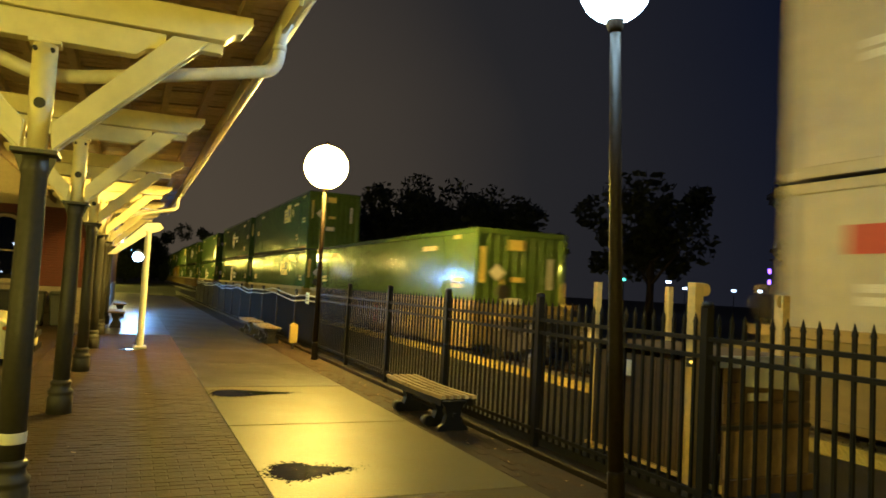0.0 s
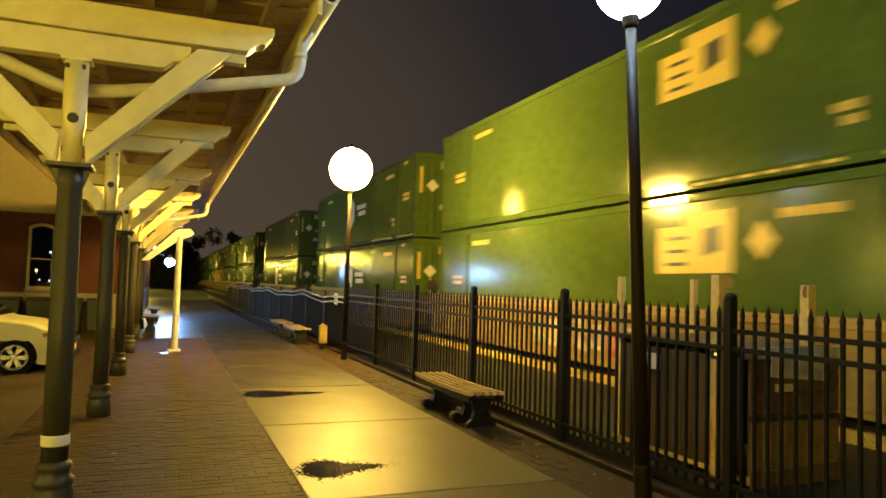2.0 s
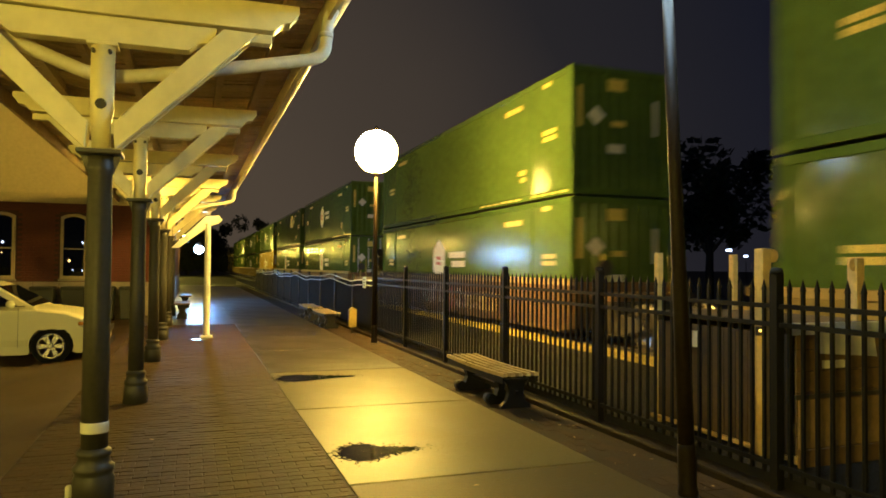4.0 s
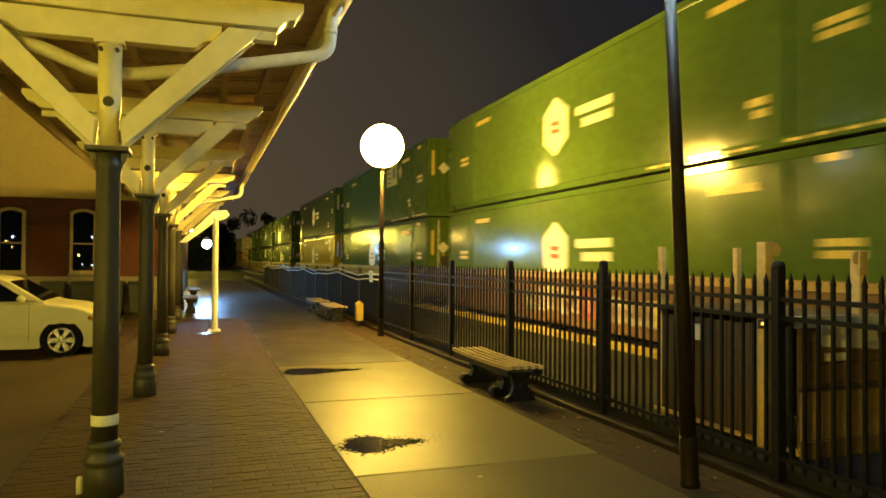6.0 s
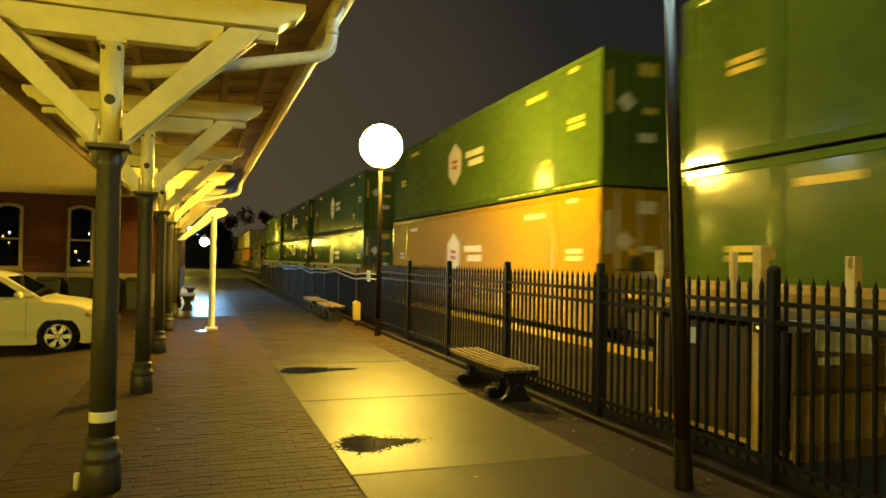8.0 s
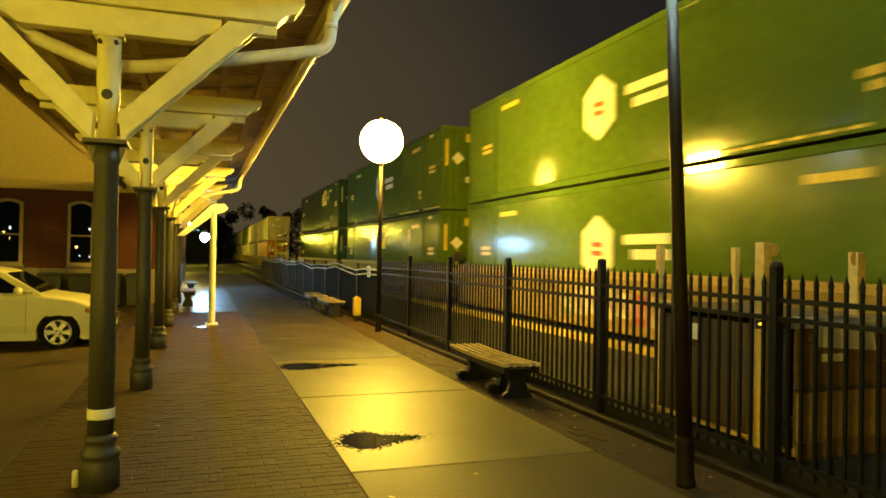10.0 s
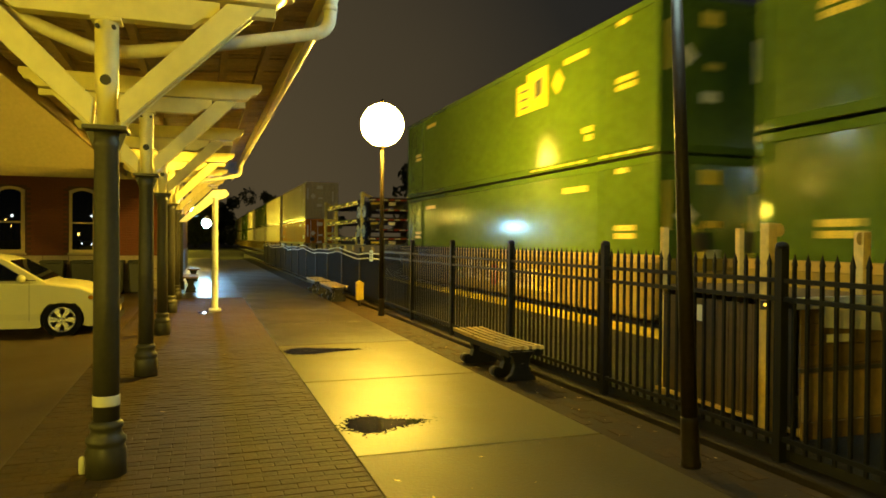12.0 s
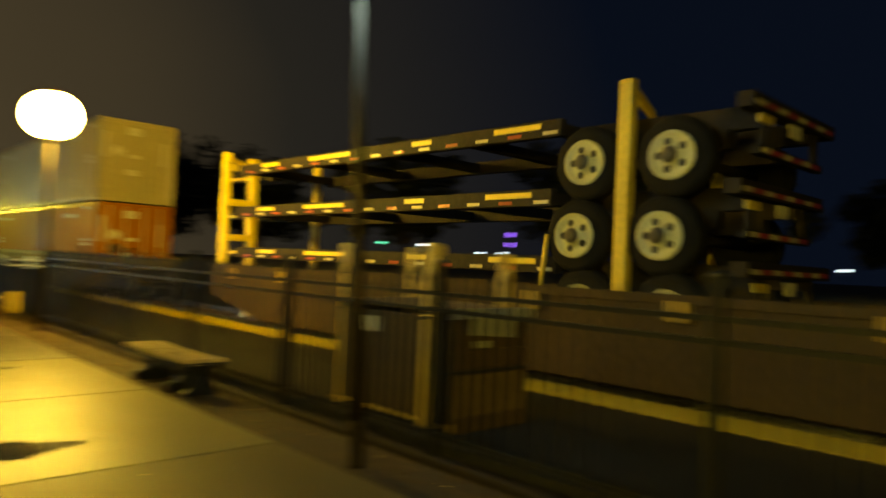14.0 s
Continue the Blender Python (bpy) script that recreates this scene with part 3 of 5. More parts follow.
tagged(part("canopy_roof", slab(bmn(), [(-2.19, zr(-2.19, 3.556)), (PX, 3.556), (1.0, zr(1.0, 3.556)), (1.0, zr(1.0, 3.61)), (PX, 3.61), (-2.19, zr(-2.19, 3.61))], "y", Y0, Y1), "roof_top"), "dark canopy roofing", "roof", kind="structure")
tagged(part("fascia", box(bmn(), 0.93, 0.96, Y0, Y1, 3.46, 3.69), "cream"), "cream fascia along the canopy edge", "fascia", kind="structure")
tagged(part("fascia", box(bmn(), -2.19, -2.15, Y0, Y1, 3.49, 3.70), "ceiling_wood"), "brown fascia along the back of the canopy", "fascia", kind="structure")


def gutter_outline():
    o = [(0.96 + 0.065 - 0.065 * math.cos(a), 3.62 - 0.075 * math.sin(a)) for a in [math.pi * i / 10 for i in range(11)]]
    return o + [(1.095, 3.645), (1.085, 3.645), (1.08, 3.62)] + [(0.96 + 0.06 + 0.055 * math.cos(a), 3.62 - 0.06 * math.sin(a)) for a in [math.pi * i / 10 for i in range(11)]]


gut = thing("gutter", "cream half-round gutter along the canopy edge", "gutter")
part("trough", slab(bmn(), gutter_outline(), "y", Y0, Y1), "cream_pipe", gut)
for y in (PY0 + 0.16, 18.2):
    pipe = thing("downspout", "cream round downspout bending back from the gutter", "downspout", group="downspouts")
    pts = [(1.0, y, 3.60), (0.935, y, 3.44), (0.925, y, 3.175), (0.17, y, 3.01), (-0.40, y, 2.90)]
    if y < 10:
        pts += [(-0.66, y + 0.02, 2.88), (-1.15, y, 3.06), (-1.45, y, 3.16)]
    part("pipe", path_tube(bmn(), rounded(pts, 0.12), 0.048, 16), "cream_pipe", pipe)
    part("collar", lathe(bmn(), [(0.055, 0), (0.055, 0.04)], 14, (0.93, y, 3.33)), "cream_pipe", pipe)

# white column and scrolled bracket at the far end of the canopy
wc = thing("white_column", "slim white painted column with a scrolled bracket", "column", pose(0.30, 16.31, 0))
part("shaft", lathe(bmn(), [(0.075, 0.05), (0.07, 0.1), (0.065, 2.45), (0.08, 2.47), (0.08, 2.5)], 18), "white_metal", wc)
part("foot", box(bmn(), -0.13, 0.13, -0.13, 0.13, 0, 0.05), "white_metal", wc, bevel=0.01)
part("bracket", slab(bmn(), [(-0.75, 1.95), (-0.6, 1.95), (0.0, 2.42), (0.22, 2.5), (0.3, 2.58), (0.22, 2.68), (-0.05, 2.66)], "y", -0.05, 0.05), "white_metal", wc, bevel=0.004)
# a seat bracketed at the station wall and one far in the cold light
def wall_seat(x, y):
    s = thing("platform_seat", "plain timber platform seat on two legs by the wall", "bench", pose(x, y, 0), group="seats by the station wall")
    part("seat", box(bmn(), -0.22, 0.22, -0.8, 0.8, 0.42, 0.47), "deck_wood", s, bevel=0.008)
    for sy in (-0.6, 0.6):
        part("leg", slab(bmn(), [(-0.16, 0), (0.16, 0), (0.06, 0.2), (0.14, 0.42), (-0.14, 0.42), (-0.06, 0.2)], "y", sy - 0.04, sy + 0.04), "black_metal", s)
    return s


seat_one = wall_seat(-0.28, 22.6)
copy_thing(seat_one, pose(-0.25, 28.2, 0))


# ---- lamps on poles ----
def street_lamp(x, y, top, glow, label, radius):
    s = thing("street_lamp", label, "lamp", pose(x, y, 0), group="platform lamps")
    part("base", lathe(bmn(), [(0.070, 0), (0.070, 0.03), (0.064, 0.05), (0.062, 0.30), (0.062, 0.32), (0.058, 0.36)], 18), "lamp_metal", s)
    part("pole", lathe(bmn(), [(0.058, 0.34), (0.053, 1.2), (0.046, 2.2), (0.039, top - radius - 0.05)], 18), "lamp_metal", s)
    part("fitter", lathe(bmn(), [(0.042, top - radius - 0.08), (0.055, top - radius - 0.05), (0.065, top - radius + 0.0), (0.07, top - radius + 0.015)], 18), "lamp_metal", s)
    bm = bmn()
    bmesh.ops.create_uvsphere(bm, u_segments=28, v_segments=18, radius=radius, matrix=Matrix.Translation((0, 0, top)))
    for f in bm.faces:
        f.smooth = True
    part("globe", bm, glow, s, "glowing round globe")
    part("finial", lathe(bmn(), [(0.06, top + radius - 0.015), (0.05, top + radius + 0.03), (0.012, top + radius + 0.09)], 12), "lamp_metal", s)
    return s


# globe radii widened to take in the glare round the glass
street_lamp(3.598, 14.416, 4.01, "sodium_globe", "platform lamp with a glowing yellow globe on a dark pole", 0.45)
leaning = street_lamp(3.305, 4.172, 3.87, "mercury_globe", "slightly leaning platform lamp with a pale blue-white globe", 0.26)
leaning.matrix_basis = pose(3.305, 4.172, 0, 0, -2.9, 0)
for y in (78.0, 122.0):
    street_lamp(-3.4, y, 4.3, "yard_globe", "tall lamp beyond the station with a glowing yellow globe", 0.45)
# unseen lamp behind the camera, added as fill for the canopy fronts
street_lamp(3.35, -6.1, 4.01, "weak_fill_globe", "unseen fill lamp with a dim yellow globe on a dark pole", 0.34)
# two unseen fill lamps added on the lot to brighten canopy, car and wall
tagged(street_lamp(-2.9, -2.1, 2.80, "lot_fill_globe", "unseen low fill lamp on the lot with a small glowing yellow globe", 0.18), group="parking-lot lamps").location.z = -0.14
tagged(street_lamp(-8.0, 3.5, 3.3, "lot_fill_globe", "unseen low fill lamp on the lot with a small glowing yellow globe", 0.165), group="parking-lot lamps").location.z = -0.14


# ---- fence ----
fence = thing("fence", "black steel picket fence with pointed pickets and capped posts", "fence")
FP = [3.943 + 2.281 * k for k in range(-5, 6)]
bm = box(bmn(), -0.033, 0.033, -0.033, 0.033, PLAT - 0.08, 1.565)
lathe(bm, [(0.042, 1.555), (0.046, 1.565), (0.046, 1.58), (0.036, 1.596), (0.015, 1.604)], 12)
post_me = mesh_of(bm, "fence_post", "black_metal")
bm = box(bmn(), -0.011, 0.011, -0.011, 0.011, 0.15, 1.44)
a = [bm.verts.new(p) for p in ((-0.015, -0.015, 1.44), (0.015, -0.015, 1.44), (0.015, 0.015, 1.44), (-0.015, 0.015, 1.44))]
tip = bm.verts.new((0, 0, 1.525))
bm.faces.new(a)
for i in range(4):
    bm.faces.new((a[i], a[(i + 1) % 4], tip))
picket_me = mesh_of(bm, "picket", "black_metal")
rail_me = mesh_of(box(bmn(), -0.02, 0.02, 0.038, 2.243, -0.017, 0.017), "fence_rail", "black_metal")
for i, y in enumerate(FP):
    share("fence_post", post_me, fence, pose(FX, y, 0))
    if i < len(FP) - 1:
        for z in (1.33, 1.20, 0.22):
            share("fence_rail", rail_me, fence, pose(FX, y, z))
        for j in range(1, 20):
            share("picket", picket_me, fence, pose(FX, y + 2.281 * j / 20, 0))

# screened fence with waved rails further along
screen = thing("screen_fence", "dark mesh fence with two waved pale rails", "fence")
SY0, SY1 = FP[-1], 47.0
part("mesh_panel", box(bmn(), FX - 0.004, FX + 0.004, SY0 + 0.05, SY1, PLAT, 1.24), "screen", screen, "dark mesh panel")
y = SY0 + 2.4
while y < SY1:
    share("screen_post", post_me, screen, pose(FX, y, -0.2))
    y += 2.4
for z in (1.30, 1.18):
    pts, y = [], SY0 + 0.1
    while y < SY1:
        u = (y - SY0) % 7.5
        lift = 0.10 * max(0.0, 1 - abs(u - 5.4) / 1.6) - 0.06 * max(0.0, 1 - abs(u - 2.6) / 1.2)
        pts.append((FX - 0.03, y, z + lift - 0.03))
        y += 0.5
    part("waved_rail", path_tube(bmn(), pts, 0.013, 8), "white_metal", screen, "pale waved rail")
sg = thing("small_sign", "small pale blue notice on the fence", "sign", pose(FX - 0.03, 16.38, 1.21))
part("panel", box(bmn(), -0.012, 0.0, -0.16, 0.16, -0.13, 0.13), "sign_paint", sg, bevel=0.003)
for z in (0.06, 0.0, -0.06):
    part("writing", box(bmn(), -0.016, -0.012, -0.11, 0.11, z - 0.012, z + 0.012), "mark_dark", sg)
for sz in (-0.08, 0.08):
    part("strap", box(bmn(), 0.0, 0.03, -0.02, 0.02, sz - 0.01, sz + 0.01), "steel_dark", sg)


# ---- benches ----
def bench(x, y, length):
    b = thing("slatted_bench", "backless bench of worn timber slats on black cast legs", "bench", pose(x, y, 0), group="benches along the fence")
    for i in range(5):
        bm = bmn()
        for j in range(8):
            y0, y1 = -length / 2 + length * j / 8, -length / 2 + length * (j + 1) / 8
            s0, s1 = -0.018 * (1 - (2 * y0 / length) ** 2), -0.018 * (1 - (2 * y1 / length) ** 2)
            x0 = -0.214 + i * 0.0945
            slab(bm, [(y0, 0.375 + s0), (y1, 0.375 + s1), (y1, 0.412 + s1), (y0, 0.415 + s0)], "x", x0, x0 + 0.050)
        part("slat", bm, "bench_wood", b)
    for sx in (-0.21, 0.19):
        part("side_rail", box(bmn(), sx, sx + 0.02, -length / 2 + 0.03, length / 2 - 0.03, 0.295, 0.365), "black_metal", b)
    part("end_panel", slab(bmn(), [(-0.19, 0.0), (0.19, 0.0), (0.18, 0.04), (0.12, 0.08), (0.09, 0.17), (0.11, 0.27), (0.17, 0.33), (-0.17, 0.33), (-0.11, 0.27), (-0.09, 0.17), (-0.12, 0.08), (-0.18, 0.04)], "y", -length / 2 + 0.12, -length / 2 + 0.19), "black_metal", b, "black cast end panel", bevel=0.006)
    for sy in (-length * 0.26, length * 0.27):
        part("leg", slab(bmn(), [(-0.20, 0), (0.20, 0), (0.20, 0.04), (0.13, 0.07), (0.09, 0.18), (0.12, 0.28), (0.19, 0.36), (-0.19, 0.36), (-0.12, 0.28), (-0.09, 0.18), (-0.13, 0.07), (-0.20, 0.04)], "y", sy - 0.05, sy + 0.05), "black_metal", b, "black cast-iron leg")
        for sx in (-0.18, 0.18):
            part("scroll", tube(bmn(), (sx, sy - 0.075, 0.065), (sx, sy + 0.075, 0.065), 0.06), "black_metal", b)
    part("stretcher", box(bmn(), -0.02, 0.02, -length * 0.45, length * 0.27, 0.16, 0.20), "black_metal", b)
    return b


bench_one = bench(3.46, 8.08, 1.84)
copy_thing(bench_one, pose(3.35, 18.7, 0))
copy_thing(bench_one, pose(3.35, 21.3, 0))

# yellow bollard box by the fence
yb = thing("yellow_cabinet", "small yellow painted utility cabinet on a short leg", "cabinet", pose(3.62, 16.65, 0))
part("body", box(bmn(), -0.09, 0.09, -0.07, 0.07, 0.14, 0.55), "yellow_paint", yb, bevel=0.012)
part("door", box(bmn(), -0.07, 0.07, -0.082, -0.071, 0.2, 0.5), "yellow_paint", yb, bevel=0.003)
part("leg", tube(bmn(), (0, 0, 0), (0, 0, 0.15), 0.03), "steel_dark", yb)
part("lid", slab(bmn(), [(-0.10, 0.55), (0.10, 0.55), (0.0, 0.61)], "y", -0.08, 0.08), "yellow_paint", yb)


# ---- timber enclosure on the platform ----
en = thing("timber_enclosure", "weathered board enclosure with tall pale posts on the platform", "enclosure", pose(4.24, 4.18, PLAT))
EW, EL, EH = 0.96, 1.62, 0.98
for i, (x, y, h) in enumerate(((-0.075, 0.19, 1.63), (0.79, 0.10, 1.57), (0.0, 1.58, 1.62), (0.9, 1.58, 1.62))):
    wide = 0.045 if i < 2 else 0.032
    p = part("post", box(bmn(), x - wide, x + wide, y - wide, y + wide, 0, h), "post_wood", en, bevel=0.006)
    if i < 2:
        dx = 0.075 if i == 0 else -0.045
        part("reflector", tube(bmn(), (x + dx, y - 0.03, h - 0.055), (x + dx, y - 0.01, h - 0.055), 0.052, seg=16), "post_wood", p, "round pale reflector")
# side boards coloured darker than the front, for the weak light on them
side_me = mesh_of(box(bmn(), -0.02, 0.0, 0.003, 0.132, 0.06, EH), "board", "dim_side_board", 0.004)
front_me = mesh_of(box(bmn(), 0.0, EW, -0.02, 0.0, 0.003, 0.158), "board", "deck_wood", 0.004)
for i in range(12):
    share("board", side_me, en, pose(-0.005, i * 0.135, 0))
    share("board", side_me, en, pose(EW + 0.02, i * 0.135, 0))
for i in range(6):
    share("board", front_me, en, pose(0.03, -0.01, 0.06 + i * 0.161))
    share("board", front_me, en, pose(0.03, EL + 0.01, 0.06 + i * 0.161))
part("bottom_rail", box(bmn(), -0.06, -0.02, -0.03, EL, 0.05, 0.08), "post_wood", en)
part("bottom_rail", box(bmn(), 0.0, EW, -0.06, -0.03, 0.02, 0.08), "post_wood", en)
part("lid", box(bmn(), -0.04, EW + 0.04, -0.04, EL + 0.04, EH + 0.05, EH + 0.085), "deck_wood", en, bevel=0.005)
part("lid_trim", box(bmn(), -0.05, EW + 0.05, -0.062, -0.041, EH + 0.0, EH + 0.09), "white_metal", en)
part("plate", slab(bmn(), [(0.20, 0.84), (0.80, 0.80), (0.76, 1.01), (0.22, 1.03)], "y", -0.075, -0.064), "mark_pale", en, "blank pale plate")
# glint of a small reflector, drawn as a glowing disc
part("indicator", tube(bmn(), (-0.14, 0.14, 1.0), (-0.14, 0.155, 1.0), 0.011, seg=10), "indicator", en, "small amber reflector, its glint given as glow")
part("bracket", box(bmn(), -0.15, -0.12, 0.15, 0.19, 0.96, 1.03), "steel_dark", en)
part("skirt", box(bmn(), 0.0, EW + 0.02, -0.085, -0.062, 0.0, 0.13), "deck_wood", en, bevel=0.004)
part("lower_panel", box(bmn(), 0.04, EW, -0.046, -0.031, 0.13, 0.49), "plywood", en, "paler board along the foot", bevel=0.003)
part("belt_rail", box(bmn(), 0.0, EW + 0.02, -0.05, -0.032, 0.50, 0.53), "steel_dark", en)
part("plate", box(bmn(), 0.28, 0.50, -0.045, -0.032, 0.72, 0.78), "mark_pale", en, "blank pale plate")
part("plate", box(bmn(), -0.05, -0.028, 0.95, 1.25, 0.78, 0.92), "mark_pale", en, "blank pale plate")


# ---- parked car ----
def parked_car():
    c = thing("parked_car", "white compact saloon car parked on the wet lot", "car", pose(-2.265, 13.66, -0.14))
    # x forward from the front hub, y across from the near side, z up
    W = 1.70
    lower = [(-3.62, 0.30), (-3.62, 0.62), (-3.56, 0.90), (-3.05, 0.97), (-2.6, 0.99), (-0.40, 0.965), (-0.24, 0.955), (0.20, 0.90), (0.48, 0.835), (0.66, 0.755), (0.78, 0.63), (0.84, 0.50), (0.845, 0.34), (0.80, 0.20), (0.40, 0.18)]
    def arch(cx):
        return [(cx + 0.345 * math.cos(a), 0.31 + 0.345 * math.sin(a)) for a in [math.radians(d) for d in range(-18, 199, 18)]]
    ring = lower + arch(0.0) + [(-0.36, 0.17), (-2.22, 0.17)] + arch(-2.6) + [(-3.0, 0.2)]
    bm = bmn()
    sections = []
    for y, inset in ((0.0, 0.05), (0.05, 0.012), (0.14, 0.0), (W / 2, -0.02), (W - 0.14, 0.0), (W - 0.05, 0.012), (W, 0.05)):
        nose = 0.10 * (abs(y - W / 2) / (W / 2)) ** 3
        sec = []
        for x, z in ring:
            zz = z - (inset if z > 0.6 else 0)
            xx = x - nose if x > 0.42 else x
            sec.append(bm.verts.new((xx, y + (0.02 if z < 0.35 and y < 0.1 else 0), zz)))
        sections.append(sec)
    n = len(ring)
    for s0, s1 in zip(sections, sections[1:]):
        for i in range(n):
            bm.faces.new((s0[i], s0[(i + 1) % n], s1[(i + 1) % n], s1[i])).smooth = True
    bm.faces.new(sections[0])
    bm.faces.new(sections[-1][::-1])
    body = part("body", bm, "car_paint", c, "glossy white painted body")
    # cabin: roof and pillars in paint, with glass set just inside
    roof = [(-3.02, 0.95), (-2.45, 1.34), (-2.0, 1.41), (-1.5, 1.425), (-1.02, 1.37), (-0.86, 1.31), (-0.26, 0.95)]
    def cabin(bm, pts, lean):
        secs = []
        for y, k in ((0.02, 0), (0.07, 1), (W / 2, 1), (W - 0.07, 1), (W - 0.02, 0)):
            sec = []
            for x, z in pts:
                t = (z - 0.95) / 0.5
                yy = y + (lean * t if y < W / 2 - 0.1 else (-lean * t if y > W / 2 + 0.1 else 0))
                sec.append(bm.verts.new((x, yy, z + (0.02 if k and t > 0.5 else 0))))
            secs.append(sec)
        for s0, s1 in zip(secs, secs[1:]):
            for i in range(len(pts) - 1):
                bm.faces.new((s0[i], s0[i + 1], s1[i + 1], s1[i])).smooth = True
        bm.faces.new(secs[0])
        bm.faces.new(secs[-1][::-1])
        return bm
    part("roof", cabin(bmn(), roof, 0.20), "car_paint", c)
    bm = bmn()
    for pts in ([(-1.62, 0.985), (-0.50, 0.985), (-0.98, 1.29), (-1.25, 1.345), (-1.62, 1.36)], [(-2.55, 0.985), (-1.70, 0.985), (-1.70, 1.36), (-2.1, 1.35), (-2.42, 1.27)]):
        vs = [bm.verts.new((x, 0.008 + 0.20 * (z - 0.95) / 0.5, z)) for x, z in pts]
        vs2 = [bm.verts.new((x, 0.016 + 0.20 * (z - 0.95) / 0.5, z)) for x, z in pts]
        bm.faces.new(vs)
        for i in range(len(pts)):
            bm.faces.new((vs[i], vs2[i], vs2[(i + 1) % len(pts)], vs[(i + 1) % len(pts)]))
    part("side_window", bm, "dark_glass", c)
    bm = bmn()
    quad = [(-0.30, 0.13, 0.985), (-0.30, W - 0.13, 0.985), (-0.84, W - 0.25, 1.315), (-0.84, 0.25, 1.315)]
    vs = [bm.verts.new((x + 0.016, y, z + 0.016)) for x, y, z in quad]
    vs2 = [bm.verts.new((x, y, z)) for x, y, z in quad]
    bm.faces.new(vs)
    for i in range(4):
        bm.faces.new((vs[i], vs2[i], vs2[(i + 1) % 4], vs[(i + 1) % 4]))
    part("windscreen", bm, "dark_glass", c)
    for y in (-0.09, W + 0.09):
        bm = bmn()
        bmesh.ops.create_uvsphere(bm, u_segments=14, v_segments=8, radius=1, matrix=Matrix.Translation((-0.60, y, 1.03)) @ Matrix.Diagonal((0.07, 0.11, 0.07, 1)))
        for f in bm.faces:
            f.smooth = True
        part("wing_mirror", bm, "car_paint", c)
    for y in (0.10, W - 0.10):
        bm = bmn()
        bmesh.ops.create_uvsphere(bm, u_segments=14, v_segments=8, radius=1, matrix=Matrix.Translation((0.56, y + (-0.045 if y < 0.5 else 0.045), 0.69)) @ Matrix.Diagonal((0.19, 0.10, 0.095, 1)))
        for f in bm.faces:
            f.smooth = True
        part("headlight", bm, "lens", c, "clear headlight")
        bm = bmn()
        bmesh.ops.create_uvsphere(bm, u_segments=12, v_segments=6, radius=1, matrix=Matrix.Translation((0.47, y + (-0.055 if y < 0.5 else 0.055), 0.69)) @ Matrix.Diagonal((0.075, 0.098, 0.05, 1)))
        for f in bm.faces:
            f.smooth = True
        part("turn_signal", bm, "amber_lens", c, "amber turn signal")
    part("grille", box(bmn(), 0.80, 0.86, 0.45, W - 0.45, 0.50, 0.60), "black_plastic", c)
    part("bumper_intake", box(bmn(), 0.80, 0.865, 0.35, W - 0.35, 0.26, 0.37), "black_plastic", c)
    part("sill_line", box(bmn(), -2.2, -0.4, -0.004, 0.0, 0.985, 0.998), "black_plastic", c)
    for x in (-1.66, -0.50):
        part("door_gap", box(bmn(), x - 0.0025, x + 0.0025, -0.003, 0.001, 0.3, 0.96), "black_plastic", c)
    part("door_handle", box(bmn(), -1.55, -1.38, -0.022, -0.001, 0.80, 0.83), "car_paint", c, bevel=0.006)
    for x in (0.0, -2.6):
        for y0, out in ((0.01, -1), (W - 0.01, 1)):
            wh = part("wheel", tube(bmn(), (x, y0, 0.31), (x, y0 - out * 0.2, 0.31), 0.31, seg=28), "tyre", c)
            part("rim", lathe(bmn(), [(0.205, 0.0), (0.205, 0.012), (0.19, 0.014), (0.185, -0.02), (0.02, -0.02)], 24), "black_plastic", wh).matrix_basis = pose(x, y0, 0.31, 90 if out < 0 else -90)
            for k in range(6):
                a = math.radians(90 + 60 * k)
                spoke = part("spoke", slab(bmn(), [(-0.026, 0.03), (0.026, 0.03), (0.046, 0.19), (-0.046, 0.19)], "z", -0.012, 0.016), "alloy", wh, bevel=0.004)
                spoke.matrix_basis = pose(x, y0, 0.31, 90 if out < 0 else -90) @ pose(0, 0, 0, 0, 0, math.degrees(a))
            part("hub_cap", lathe(bmn(), [(0.05, 0.0), (0.05, 0.016), (0.03, 0.024)], 14), "alloy", wh).matrix_basis = pose(x, y0, 0.31, 90 if out < 0 else -90)
            part("rim_edge", lathe(bmn(), [(0.215, 0.004), (0.215, 0.014), (0.188, 0.016), (0.188, 0.004)], 28), "alloy", wh).matrix_basis = pose(x, y0, 0.31, 90 if out < 0 else -90)
    return c


parked_car()


